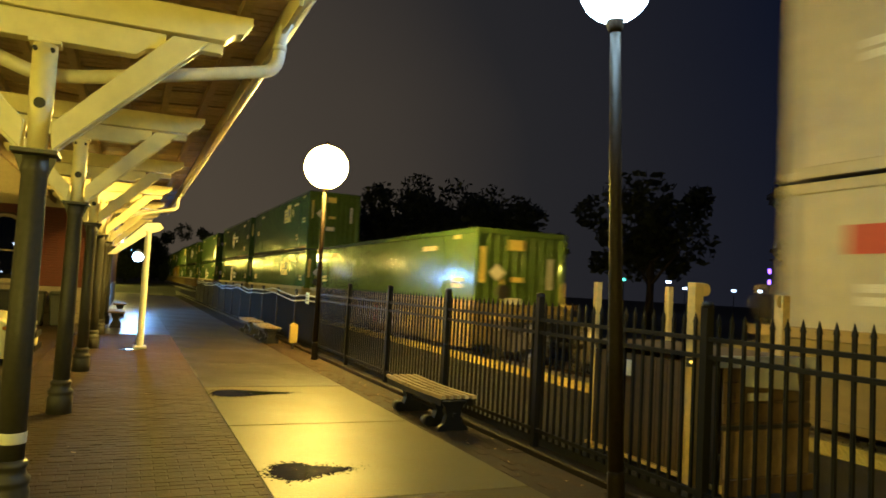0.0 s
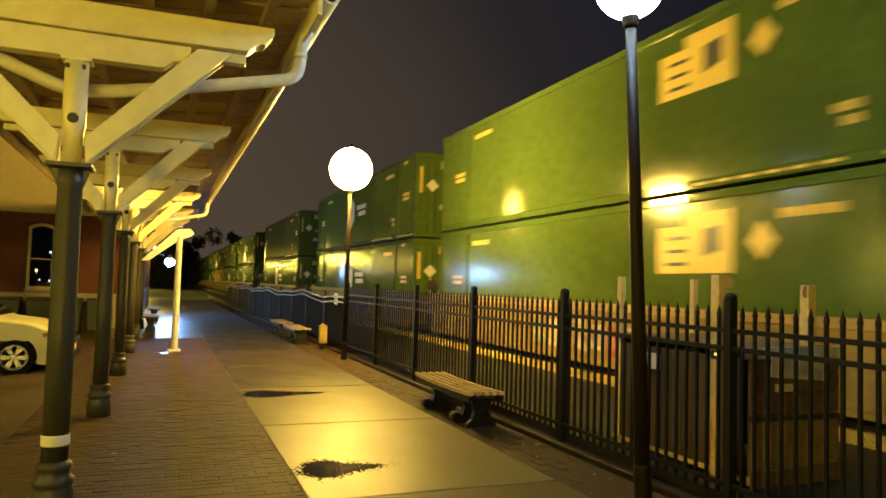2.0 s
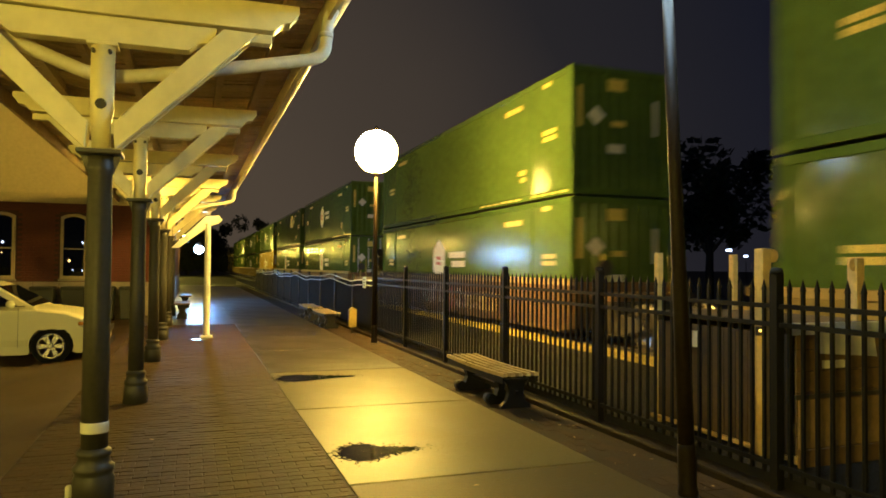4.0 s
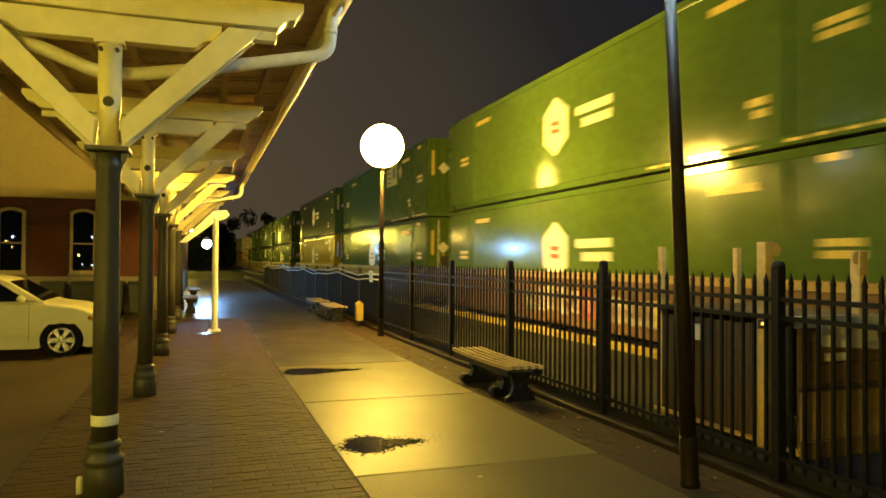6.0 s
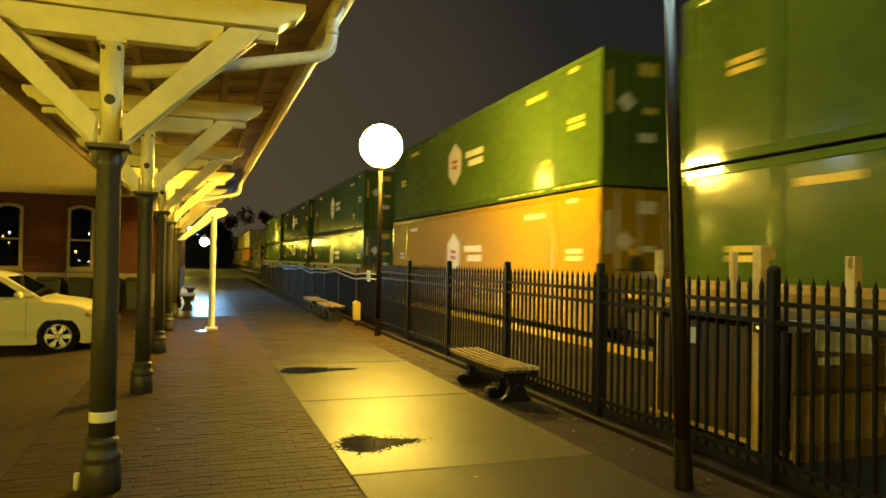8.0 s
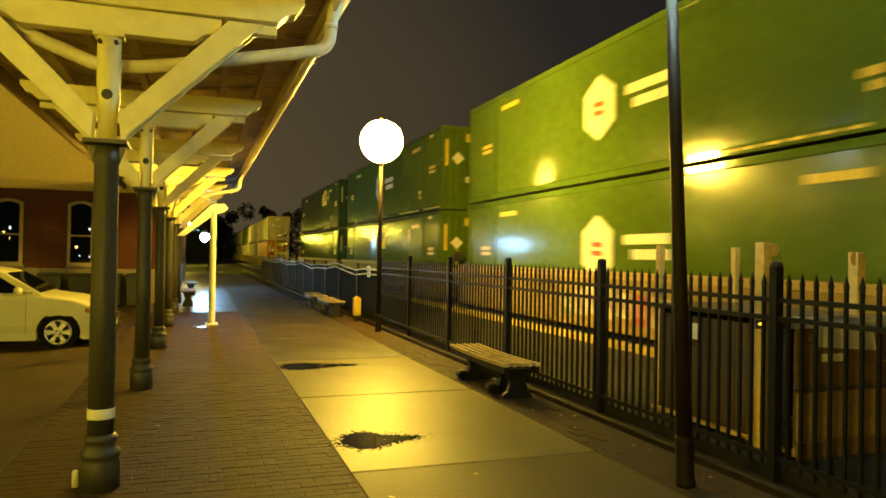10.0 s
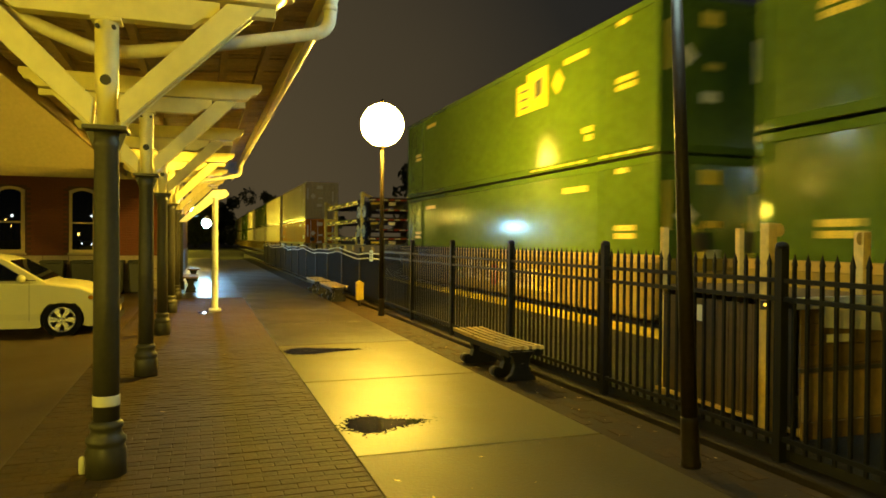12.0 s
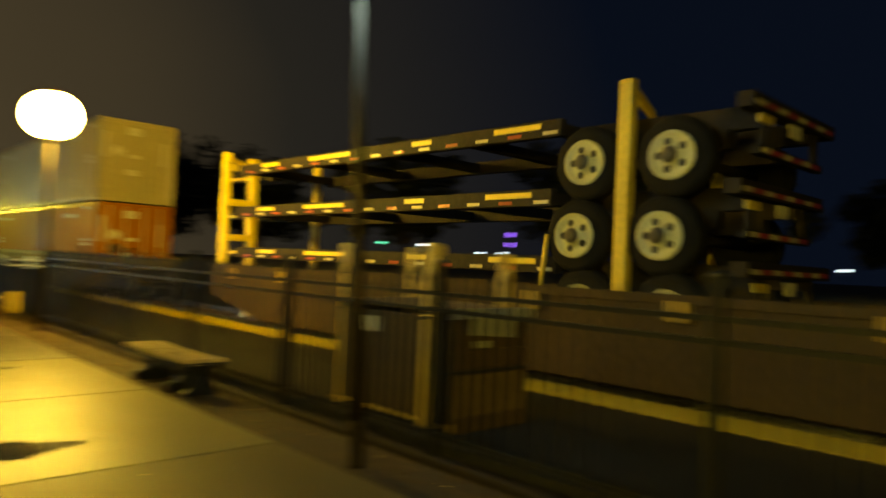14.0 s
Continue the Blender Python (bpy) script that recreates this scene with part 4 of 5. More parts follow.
# ---- distance beyond the tracks ----
def tree(x, y, h, seed, low=0.42):
    rnd = random.Random(seed)
    t = thing("tree", "bare dark tree crown against the night sky", "tree", pose(x, y, -0.5), group="trees beyond the track")
    bm = tube(bmn(), (0, 0, 0), (0.2, 0.1, h * 0.45), 0.35, 0.22, 8)
    for i in range(7):
        a = rnd.uniform(0, 6.28)
        z0 = h * rnd.uniform(0.25, 0.45)
        tube(bm, (0.1, 0.05, z0), (math.cos(a) * h * 0.24, math.sin(a) * h * 0.24, z0 + h * rnd.uniform(0.2, 0.4)), 0.14, 0.04, 6)
    part("trunk", bm, "bark", t)
    bm = bmn()
    blobs = [(rnd.gauss(0, h * 0.2), rnd.gauss(0, h * 0.2), h * rnd.uniform(low, 0.9), h * rnd.uniform(0.08, 0.16)) for _ in range(22 if low > 0.4 else 34)]
    for bx, by, bz, br in blobs:
        for _ in range(210):
            d = Vector((rnd.gauss(0, 1), rnd.gauss(0, 1), rnd.gauss(0, 1))).normalized() * br * rnd.uniform(0.55, 1.1)
            c = Vector((bx, by, bz)) + d
            u = Vector((rnd.gauss(0, 1), rnd.gauss(0, 1), rnd.gauss(0, 1))).normalized()
            v = u.orthogonal().normalized()
            s = rnd.uniform(0.18, 0.4)
            bm.faces.new([bm.verts.new(c + u * s), bm.verts.new(c + v * s * 0.7), bm.verts.new(c - u * s), bm.verts.new(c - v * s * 0.7)])
    part("crown", bm, "leaf", t)
    return t


for i, (x, y, h) in enumerate(((24, 62, 13), (30, 55, 10), (27, 74, 12), (34, 40, 11), (42, 30, 12), (47, 24, 9), (40, 19, 11), (36, 70, 13), (52, 36, 13), (60, 14, 10))):
    tree(x, y, h, i + 1)
# treeline added to keep the low sky ahead dark
for i, (x, y, h) in enumerate(((-14, 150, 10), (-7, 168, 12), (-1, 158, 10), (4, 175, 12), (-20, 140, 9), (16, 165, 13), (24, 150, 12))):
    tagged(tree(x, y, h, i + 31, 0.12), "added leafy tree darkening the low sky beyond the platform", group="trees at the end of the line")
FAR = ((38.4, 98, 4.6, "far_green", 0.4), (41.8, 100, 4.6, "far_white", 0.55), (43.0, 120, 4.2, "far_white", 0.5), (46.5, 110, 4.0, "far_white", 0.45), (48.3, 100, 3.9, "far_white", 0.4),
       (48.9, 100, 5.0, "far_violet", 0.3), (48.9, 100, 6.4, "far_violet", 0.3), (73.3, 100, 3.4, "far_white", 0.6), (71.5, 115, 3.0, "far_green", 0.4))
for azimuth, reach, z, mat, w in FAR:
    x, y = reach * math.sin(radians(azimuth)), reach * math.cos(radians(azimuth))
    fl = thing("distant_lamp", "far street lamp glowing across the tracks", "lamp", pose(x, y, -0.5), group="distant lamps")
    part("pole", tube(bmn(), (0, 0, 0), (0, 0, z), 0.07, 0.05), "lamp_metal", fl)
    part("lantern", box(bmn(), -w / 2, w / 2, -w / 2, w / 2, z, z + (0.6 if mat == "far_violet" else 0.3)), mat, fl, bevel=0.04)

# street lamps behind the parking lot, which the station windows mirror
for x, y, z, mat, r in ((-13.9, -46.1, 2.0, "street_warm", 0.24), (-12.5, -46.1, 4.2, "street_cold", 0.20), (-13.5, -46.0, 0.9, "street_cold", 0.13), (-12.45, -46.0, 0.8, "street_cold", 0.16),
                        (-20.85, -46.0, 4.1, "street_cold", 0.24), (-21.5, -46.0, 3.6, "street_warm", 0.15), (-20.9, -46.1, 2.9, "street_warm", 0.17), (-7.4, -46.1, 2.1, "street_warm", 0.14)):
    r *= 0.55
    fl = thing("distant_lamp", "far street lamp behind the parking lot", "lamp", pose(x, y, -0.5), group="street lamps behind the lot")
    part("pole", tube(bmn(), (0, 0, 0), (0, 0, z + 0.5), 0.05, 0.04), "lamp_metal", fl)
    part("lantern", lathe(bmn(), [(r * 0.4, 0.45 - r), (r, 0.5), (r * 0.8, 0.5 + r * 0.6), (r * 0.2, 0.5 + r)], 12, (0, 0, z)), mat, fl)

# ---- the train ----
TX, SPEED = 7.75, 15.2                          # platform-side face of the boxes, metres a second towards the viewer
CW, CH, CL = 2.6, 2.87, 16.1                    # a long domestic container
moving = []                                     # (thing, x, y at the start, z)


def corrugated(bm, along, x0, x1, z0, z1, at, depth, pitch, facing):
    """A sheet with upright trapezoid ribs; along 'y' or 'x'; at: its outer plane; facing: which way is out."""
    pts, s = [], x0
    while s < x1 - pitch * 0.5:
        pts += [(s, 0), (s + pitch * 0.34, 0), (s + pitch * 0.5, depth), (s + pitch * 0.84, depth)]
        s += pitch
    pts.append((x1, 0))
    def place(u, d, z):
        return (at - facing * d, u, z) if along == "y" else (u, at - facing * d, z)
    lo = [bm.verts.new(place(u, d, z0)) for u, d in pts]
    hi = [bm.verts.new(place(u, d, z1)) for u, d in pts]
    for i in range(len(pts) - 1):
        bm.faces.new((lo[i], lo[i + 1], hi[i + 1], hi[i]))
    return bm


def hexagon(cy, cz, r, squash=1.0):
    return [(cy + r * squash * math.cos(math.radians(30 + 60 * k)), cz + r * math.sin(math.radians(30 + 60 * k))) for k in range(6)]


def container(kind, paint, label, logo, doors=False, length=CL):
    c = thing("shipping_container", label, "container", group="containers on the train")
    bm = corrugated(bmn(), "y", 0.16, length - 0.16, 0.16, CH - 0.14, 0.02, 0.032, 0.28, -1)
    part("side_panel", bm, paint, c)
    part("side_panel", corrugated(bmn(), "y", 0.16, length - 0.16, 0.16, CH - 0.14, CW - 0.02, 0.032, 0.28, 1), paint, c)
    part("roof_panel", box(bmn(), 0.05, CW - 0.05, 0.05, length - 0.05, CH - 0.05, CH - 0.01), paint, c)
    part("floor_panel", box(bmn(), 0.05, CW - 0.05, 0.05, length - 0.05, 0.05, 0.12), "steel_dark", c)
    for x in (0.0, CW - 0.1):
        part("top_rail", box(bmn(), x, x + 0.1, 0.1, length - 0.1, CH - 0.14, CH), paint + "_rail", c, bevel=0.012)
        part("bottom_rail", box(bmn(), x, x + 0.1, 0.1, length - 0.1, 0.02, 0.17), paint + "_rail", c, bevel=0.012)
        for y in (0.0, length - 0.16):
            part("corner_post", box(bmn(), x - 0.004, x + 0.104, y, y + 0.16, 0.12, CH - 0.12), paint + "_rail", c, bevel=0.012)
            for z in (0.0, CH - 0.12):
                part("corner_casting", box(bmn(), x - 0.008, x + 0.112, y - 0.006, y + 0.17, z, z + 0.12), paint, c, bevel=0.01)
        for y in (1.9, length - 2.05):
            part("lifting_post", box(bmn(), x - 0.003, x + 0.1, y, y + 0.14, 0.02, CH), paint + "_rail", c, bevel=0.01)
    # ends
    for y, out in ((0.03, -1), (length - 0.03, 1)):
        if doors and out < 0:
            for x0 in (0.12, CW / 2 + 0.01):
                d = part("door", box(bmn(), x0, x0 + CW / 2 - 0.13, 0.02, 0.06, 0.16, CH - 0.14), paint, c, bevel=0.008)
                for k in (0.3, 0.85):
                    part("lock_rod", tube(bmn(), (x0 + k, 0.0, 0.1), (x0 + k, 0.0, CH - 0.1), 0.022, seg=8), "mark_pale", d, "pale lock rod")
                    part("lock_handle", box(bmn(), x0 + k - 0.02, x0 + k + 0.28, -0.02, 0.0, 1.15, 1.19), "steel_dark", d)
                for z in (0.5, 1.3, 2.2):
                    part("hinge", box(bmn(), x0 + (0.0 if x0 < 1 else CW / 2 - 0.2), x0 + (0.07 if x0 < 1 else CW / 2 - 0.13), -0.005, 0.02, z, z + 0.12), paint, d)
        else:
            part("end_panel", corrugated(bmn(), "x", 0.1, CW - 0.1, 0.14, CH - 0.12, y, 0.04, 0.26, out), paint, c)
        part("end_beam", box(bmn(), 0.1, CW - 0.1, y - 0.03, y + 0.03, 0.02, 0.16), paint, c)
        part("end_beam", box(bmn(), 0.1, CW - 0.1, y - 0.03, y + 0.03, CH - 0.14, CH), paint, c)
    # markings on the side towards the platform: rows of writing as bars, and emblems as plain shapes
    def mark(name, pts, mat, lift=0.004, note=""):
        part(name, slab(bmn(), pts, "x", 0.014 - lift, 0.018), mat, c, note)
    def bars(y0, z0, w, h, rows, mat):
        for r in range(rows):
            ww = w * (1 - 0.18 * r)
            k, u = 0, y0
            while u < y0 + ww:
                step = (0.10, 0.16, 0.12)[k % 3]
                mark("writing", [(u, z0 - r * h * 1.5), (u + step * 0.8, z0 - r * h * 1.5), (u + step * 0.8, z0 - r * h * 1.5 + h), (u, z0 - r * h * 1.5 + h)], mat)
                u += step
                k += 1
    ink = "mark_yellow" if paint == "box_green" else "mark_pale"
    bars(0.75, 1.5, 0.62, 0.105, 2, ink)
    bars(2.5, 2.35, 0.9, 0.13, 1, ink)
    bars(2.3, 0.7, 0.3, 0.12, 2, ink)
    bars(length - 1.7, 1.5, 0.6, 0.10, 2, ink)
    bars(length - 3.4, 2.4, 0.9, 0.12, 1, ink)
    mark("plate", [(1.0, 2.62), (1.35, 2.62), (1.35, 2.72), (1.0, 2.72)], ink)
    for k in range(11):
        if k != 4:
            part("rail_tape", box(bmn(), -0.004, 0.0, 0.25 + k * 0.46, 0.52 + k * 0.46, 0.075, 0.12), ink, c)
    if logo in ("square", "square_far"):
        for y0 in (4.35 if logo == "square" else 7.5,):
            mark("emblem", [(y0, 1.60), (y0 + 1.65, 1.60), (y0 + 1.65, 2.36), (y0 + 1.05, 2.36), (y0 + 1.05, 2.56), (y0, 2.56)], "mark_yellow", 0.006, "yellow square emblem")
            mark("emblem_bar", [(y0 + 0.22, 1.95), (y0 + 0.62, 1.85), (y0 + 0.62, 2.28), (y0 + 0.22, 2.34)], "mark_dark", 0.010)
            for z in (1.72, 1.93, 2.14):
                mark("emblem_bar", [(y0 + 0.95, z), (y0 + 1.45, z), (y0 + 1.45, z + 0.06), (y0 + 0.95, z + 0.06)], "mark_dark", 0.010)
            mark("diamond", [(3.8, 1.78), (3.55, 2.05), (3.8, 2.34), (4.05, 2.05)], "mark_yellow", 0.006)
    elif logo == "hex":
        mark("emblem", hexagon(8.75, 1.52, 0.68, 0.95), "mark_pale", 0.006, "pale six-sided emblem")
        for dz in (-0.14, 0.04):
            mark("emblem_bar", [(8.52, 1.48 + dz), (8.98, 1.51 + dz), (8.98, 1.62 + dz), (8.52, 1.59 + dz)], "mark_red", 0.010)
        bars(6.4, 1.58, 1.3, 0.19, 2, "mark_pale")
    elif logo == "red":
        mark("emblem", [(length - 1.5, 1.95), (length - 0.9, 1.95), (length - 0.9, 2.30), (length - 1.5, 2.30)], "mark_red", 0.006, "faded red emblem")
    # markings on the end that comes first
    def end_mark(x0, x1, z0, z1, mat):
        part("end_plate", box(bmn(), x0, x1, -0.022, -0.014, z0, z1), mat, c)
    end_mark(0.9, 1.35, 2.35, 2.62, ink)
    end_mark(1.0, 1.35, 1.55, 1.68, ink)
    end_mark(0.9, 1.3, 0.95, 1.15, "mark_pale")
    end_mark(0.14, 0.24, 1.5, 2.4, ink)
    end_mark(2.1, 2.2, 1.4, 2.2, "mark_pale")
    part("placard", slab(bmn(), [(0.6, 1.55), (0.38, 1.77), (0.6, 1.99), (0.82, 1.77)], "y", -0.022, -0.014), "mark_pale", c)
    return c


GREEN = "wet green ribbed container with pale markings on its rail car"
PROTO = {
    "square": container("square", "box_green", "wet green ribbed container with a yellow square emblem", "square"),
    "square_far": container("square_far", "box_green", "wet green ribbed container with a yellow emblem at mid-length", "square_far"),
    "hex": container("hex", "box_green", "wet green ribbed container with a pale six-sided emblem", "hex"),
    "hexdoor": container("hexdoor", "box_green", "wet green ribbed container with pale lock rods on its doors", "hex", doors=True),
    "plain": container("plain", "box_green", GREEN, ""),
    "orange": container("orange", "box_orange", "orange ribbed steel container on a double-stack rail car", "hex", doors=True),
    "rust": container("rust", "box_rust", "orange-red ribbed container with lock rods on a rail car", "", doors=True),
    "tan": container("tan", "box_tan", "pale tan ribbed container with red emblem on a rail car", "red"),
    "sand": container("sand", "box_tan", "plain pale tan ribbed container on a rail car", ""),
    "white": container("white", "box_white", "off-white ribbed container stacked on a rail car", ""),
}
fresh = set(PROTO)


def place_box(kind, s0, z):
    if kind in fresh:
        fresh.discard(kind)
        ob = PROTO[kind]
        ob.matrix_basis = pose(TX, s0, z)
    else:
        ob = copy_thing(PROTO[kind], pose(TX, s0, z))
    moving.append((ob, TX, s0, z))


def scrawled(c, x, y0, count, z0, seed, fills):
    """Sprayed loops and strokes of loud paint along a car's side, in flat shapes a few millimetres proud."""
    rnd = random.Random(seed)
    for k in range(count):
        y = y0 + k * 0.52
        z = z0 + rnd.uniform(0.0, 0.12)
        wide, tall, lean = rnd.uniform(0.40, 0.56), rnd.uniform(0.50, 0.68), rnd.uniform(-0.08, 0.10)
        fill = fills[rnd.randrange(len(fills))]
        o = [(y, z + 0.08), (y + wide * 0.4, z), (y + wide, z + 0.06), (y + wide * 0.9 + lean, z + tall * 0.5), (y + wide + lean, z + tall * 0.92), (y + wide * 0.5 + lean, z + tall), (y + lean, z + tall * 0.85), (y + wide * 0.14 + lean, z + tall * 0.45)]
        part("sprayed_shape", slab(bmn(), o, "x", x, x + 0.003), fill, c, "sprayed coloured letter shape")
        for _ in range(2):
            u, v = y + wide * rnd.uniform(0.2, 0.6), z + tall * rnd.uniform(0.15, 0.4)
            part("stroke", slab(bmn(), [(u, v), (u + 0.07, v - 0.02), (u + 0.17 + lean, v + tall * 0.45), (u + 0.10 + lean, v + tall * 0.47)], "x", x - 0.004, x - 0.001), "graffiti" if fill != "graffiti" else "spray_violet", c, "pale sprayed stroke")


def well_car(paint, label):
    """A well car for one stack; y from the first end of its box."""
    c = thing("well_car", label, "rail car", group="rail cars of the train")
    for x, out in ((-0.16, -1), (CW + 0.1, 1)):
        part("side_sill", box(bmn(), x, x + 0.06, -0.1, CL + 0.1, 0.28, 1.22), paint, c, bevel=0.008)
        part("top_chord", box(bmn(), x - 0.03, x + 0.09, -0.3, CL + 0.3, 1.22, 1.36), "car_chord", c, bevel=0.012)
        part("bottom_chord", box(bmn(), x - 0.03, x + 0.09, -0.1, CL + 0.1, 0.20, 0.30), paint, c, bevel=0.01)
        for k in range(28):
            y = 0.15 + k * 0.585
            part("rib", slab(bmn(), [(y, 0.3), (y + 0.09, 0.3), (y + 0.09, 1.22), (y, 1.22)], "x", x - 0.035 if out < 0 else x + 0.06, x if out < 0 else x + 0.095), paint, c)
    part("well_floor", box(bmn(), -0.1, CW + 0.1, 0, CL, 0.22, 0.30), "steel_dark", c)
    for y0, y1 in ((-1.15, -0.1), (CL + 0.1, CL + 1.15)):
        part("end_deck", box(bmn(), 0.3, CW - 0.3, y0, y1, 0.92, 1.08), paint, c, bevel=0.01)
        part("bulkhead", box(bmn(), -0.1, CW + 0.1, min(y0, y1) + (0.95 if y0 < 0 else 0), min(y0, y1) + (1.03 if y0 < 0 else 0.08), 0.3, 1.3), paint, c)
        for x in (0.4, CW - 0.45):
            part("grab_post", tube(bmn(), (x, (y0 + y1) / 2, 1.08), (x, (y0 + y1) / 2, 1.9), 0.02, seg=8), "column_yellow", c)
        part("hand_wheel", tube(bmn(), (0.45, (y0 + y1) / 2 - 0.02, 1.6), (0.45, (y0 + y1) / 2 + 0.02, 1.6), 0.18, seg=16), "steel_dark", c)
    scrawled(c, -0.164, 3.6, 12, 0.36, 4, ("mark_yellow", "spray_red", "graffiti", "spray_teal", "graffiti"))
    return c


def bogie():
    b = thing("rail_bogie", "dark two-axle rail bogie under the joint of two cars", "bogie", group="bogies of the train")
    for x in (0.38, CW - 0.48):
        part("side_frame", slab(bmn(), [(-1.15, 0.40), (-0.9, 0.62), (-0.4, 0.68), (0.4, 0.68), (0.9, 0.62), (1.15, 0.40), (0.8, 0.34), (0.35, 0.22), (-0.35, 0.22), (-0.8, 0.34)], "x", x, x + 0.1), "steel_dark", b, bevel=0.01)
        for k in (-0.12, 0.12):
            part("spring", tube(bmn(), (x + 0.05, k, 0.28), (x + 0.05, k, 0.58), 0.07, seg=10), "steel_dark", b)
    part("bolster", box(bmn(), 0.3, CW - 0.3, -0.2, 0.2, 0.55, 0.9), "steel_dark", b, bevel=0.01)
    for y in (-0.88, 0.88):
        ax = part("axle", tube(bmn(), (0.5, y, 0.45), (CW - 0.5, y, 0.45), 0.07), "steel_dark", b)
        for x in (0.58, 2.02):
            w = part("wheel", lathe(bmn(), [(0.10, -0.03), (0.12, -0.05), (0.40, -0.03), (0.45, -0.06), (0.45, 0.05), (0.48, 0.06), (0.48, 0.08), (0.38, 0.07), (0.12, 0.05)], 28), "rail_steel", ax)
            w.matrix_basis = Matrix.Translation((x, y, 0.45)) @ pose(0, 0, 0, 0, 90 if x < 1.3 else -90)
    return b


STACKS = [(-9.5, "tan", "sand"), (15.5, "plain", ""), (34.0, "square", "square"), (52.5, "hex", "hex"), (74.3, "hex", "plain"), (97.0, "hexdoor", "hex"), (115.4, "hexdoor", "square"),
          (134.1, "orange", "hex"), (155.9, "hex", "hex"), (174.6, "square_far", "hex"), (193.1, "plain", "square"), (238.0, "rust", "white"), (256.6, "white", "white"), (275.2, "tan", "plain"),
          (293.8, "tan", "tan"), (312.4, "hex", "hex"), (331.0, "white", "tan"), (349.6, "hex", "square")]
def end_hood(c):
    """A sloped steel hood on a lengthened end deck, before the first box of a car."""
    part("end_deck", box(bmn(), 0.3, CW - 0.3, -4.5, -1.16, 0.92, 1.08), "car_brown", c, bevel=0.01)
    outline = [(-4.35, 1.08), (-4.35, 2.06), (-4.25, 2.14), (-3.55, 2.42), (-2.95, 2.45), (-2.95, 1.08)]
    inner = [(-4.28, 1.08), (-4.28, 2.02), (-4.2, 2.08), (-3.53, 2.35), (-3.02, 2.38), (-3.02, 1.08)]
    for x in (0.42, CW - 0.48):
        part("hood_side", slab(bmn(), inner, "x", x, x + 0.05), "chassis_steel", c, bevel=0.006)
    o = outline + inner[::-1]
    part("hood_shell", slab(bmn(), o, "x", 0.40, CW - 0.41), "chassis_steel", c, "sloped dark steel hood")
    part("hood_trim", slab(bmn(), [(-4.40, 2.06), (-3.56, 2.445), (-2.90, 2.475), (-2.90, 2.445), (-3.55, 2.415), (-4.38, 2.03)], "x", 0.36, 0.42), "car_chord", c, "pale hood edge")
    for x in (0.38, CW - 0.44):
        part("grab_post", tube(bmn(), (x, -1.9, 1.08), (x, -1.9, 2.0), 0.02, seg=8), "column_yellow", c)


car_protos = {"car_brown": well_car("car_brown", "rust-brown double-stack well car with ribbed sides and scrawled paint"),
              "car_ochre": well_car("car_ochre", "ochre yellow double-stack well car with ribbed sides and scrawled paint")}
bogie_proto, used = bogie(), set()
for i, (s0, low, up) in enumerate(STACKS):
    paint = "car_brown" if s0 in (74.3, 97.0) else "car_ochre"
    ob = copy_thing(car_protos[paint], pose(TX, s0, 0)) if paint in used else car_protos[paint]
    used.add(paint)
    ob.matrix_basis = pose(TX, s0, 0)
    moving.append((ob, TX, s0, 0))
    if s0 == 97.0:
        end_hood(ob)
    place_box(low, s0, 0.31)
    if up:
        place_box(up, s0, 0.31 + CH + 0.035)
    for s in ((s0 - 1.25,) if i and s0 - STACKS[i - 1][0] < 19.2 else (s0 - 1.0, None)):
        if s is None:
            s = STACKS[i - 1][0] + CL + 1.0 if i else s0 - 4
        b = bogie_proto if not any(m[0] is bogie_proto for m in moving) else copy_thing(bogie_proto, pose(TX, s, 0))
        b.matrix_basis = pose(TX, s, 0)
        moving.append((b, TX, s, 0))


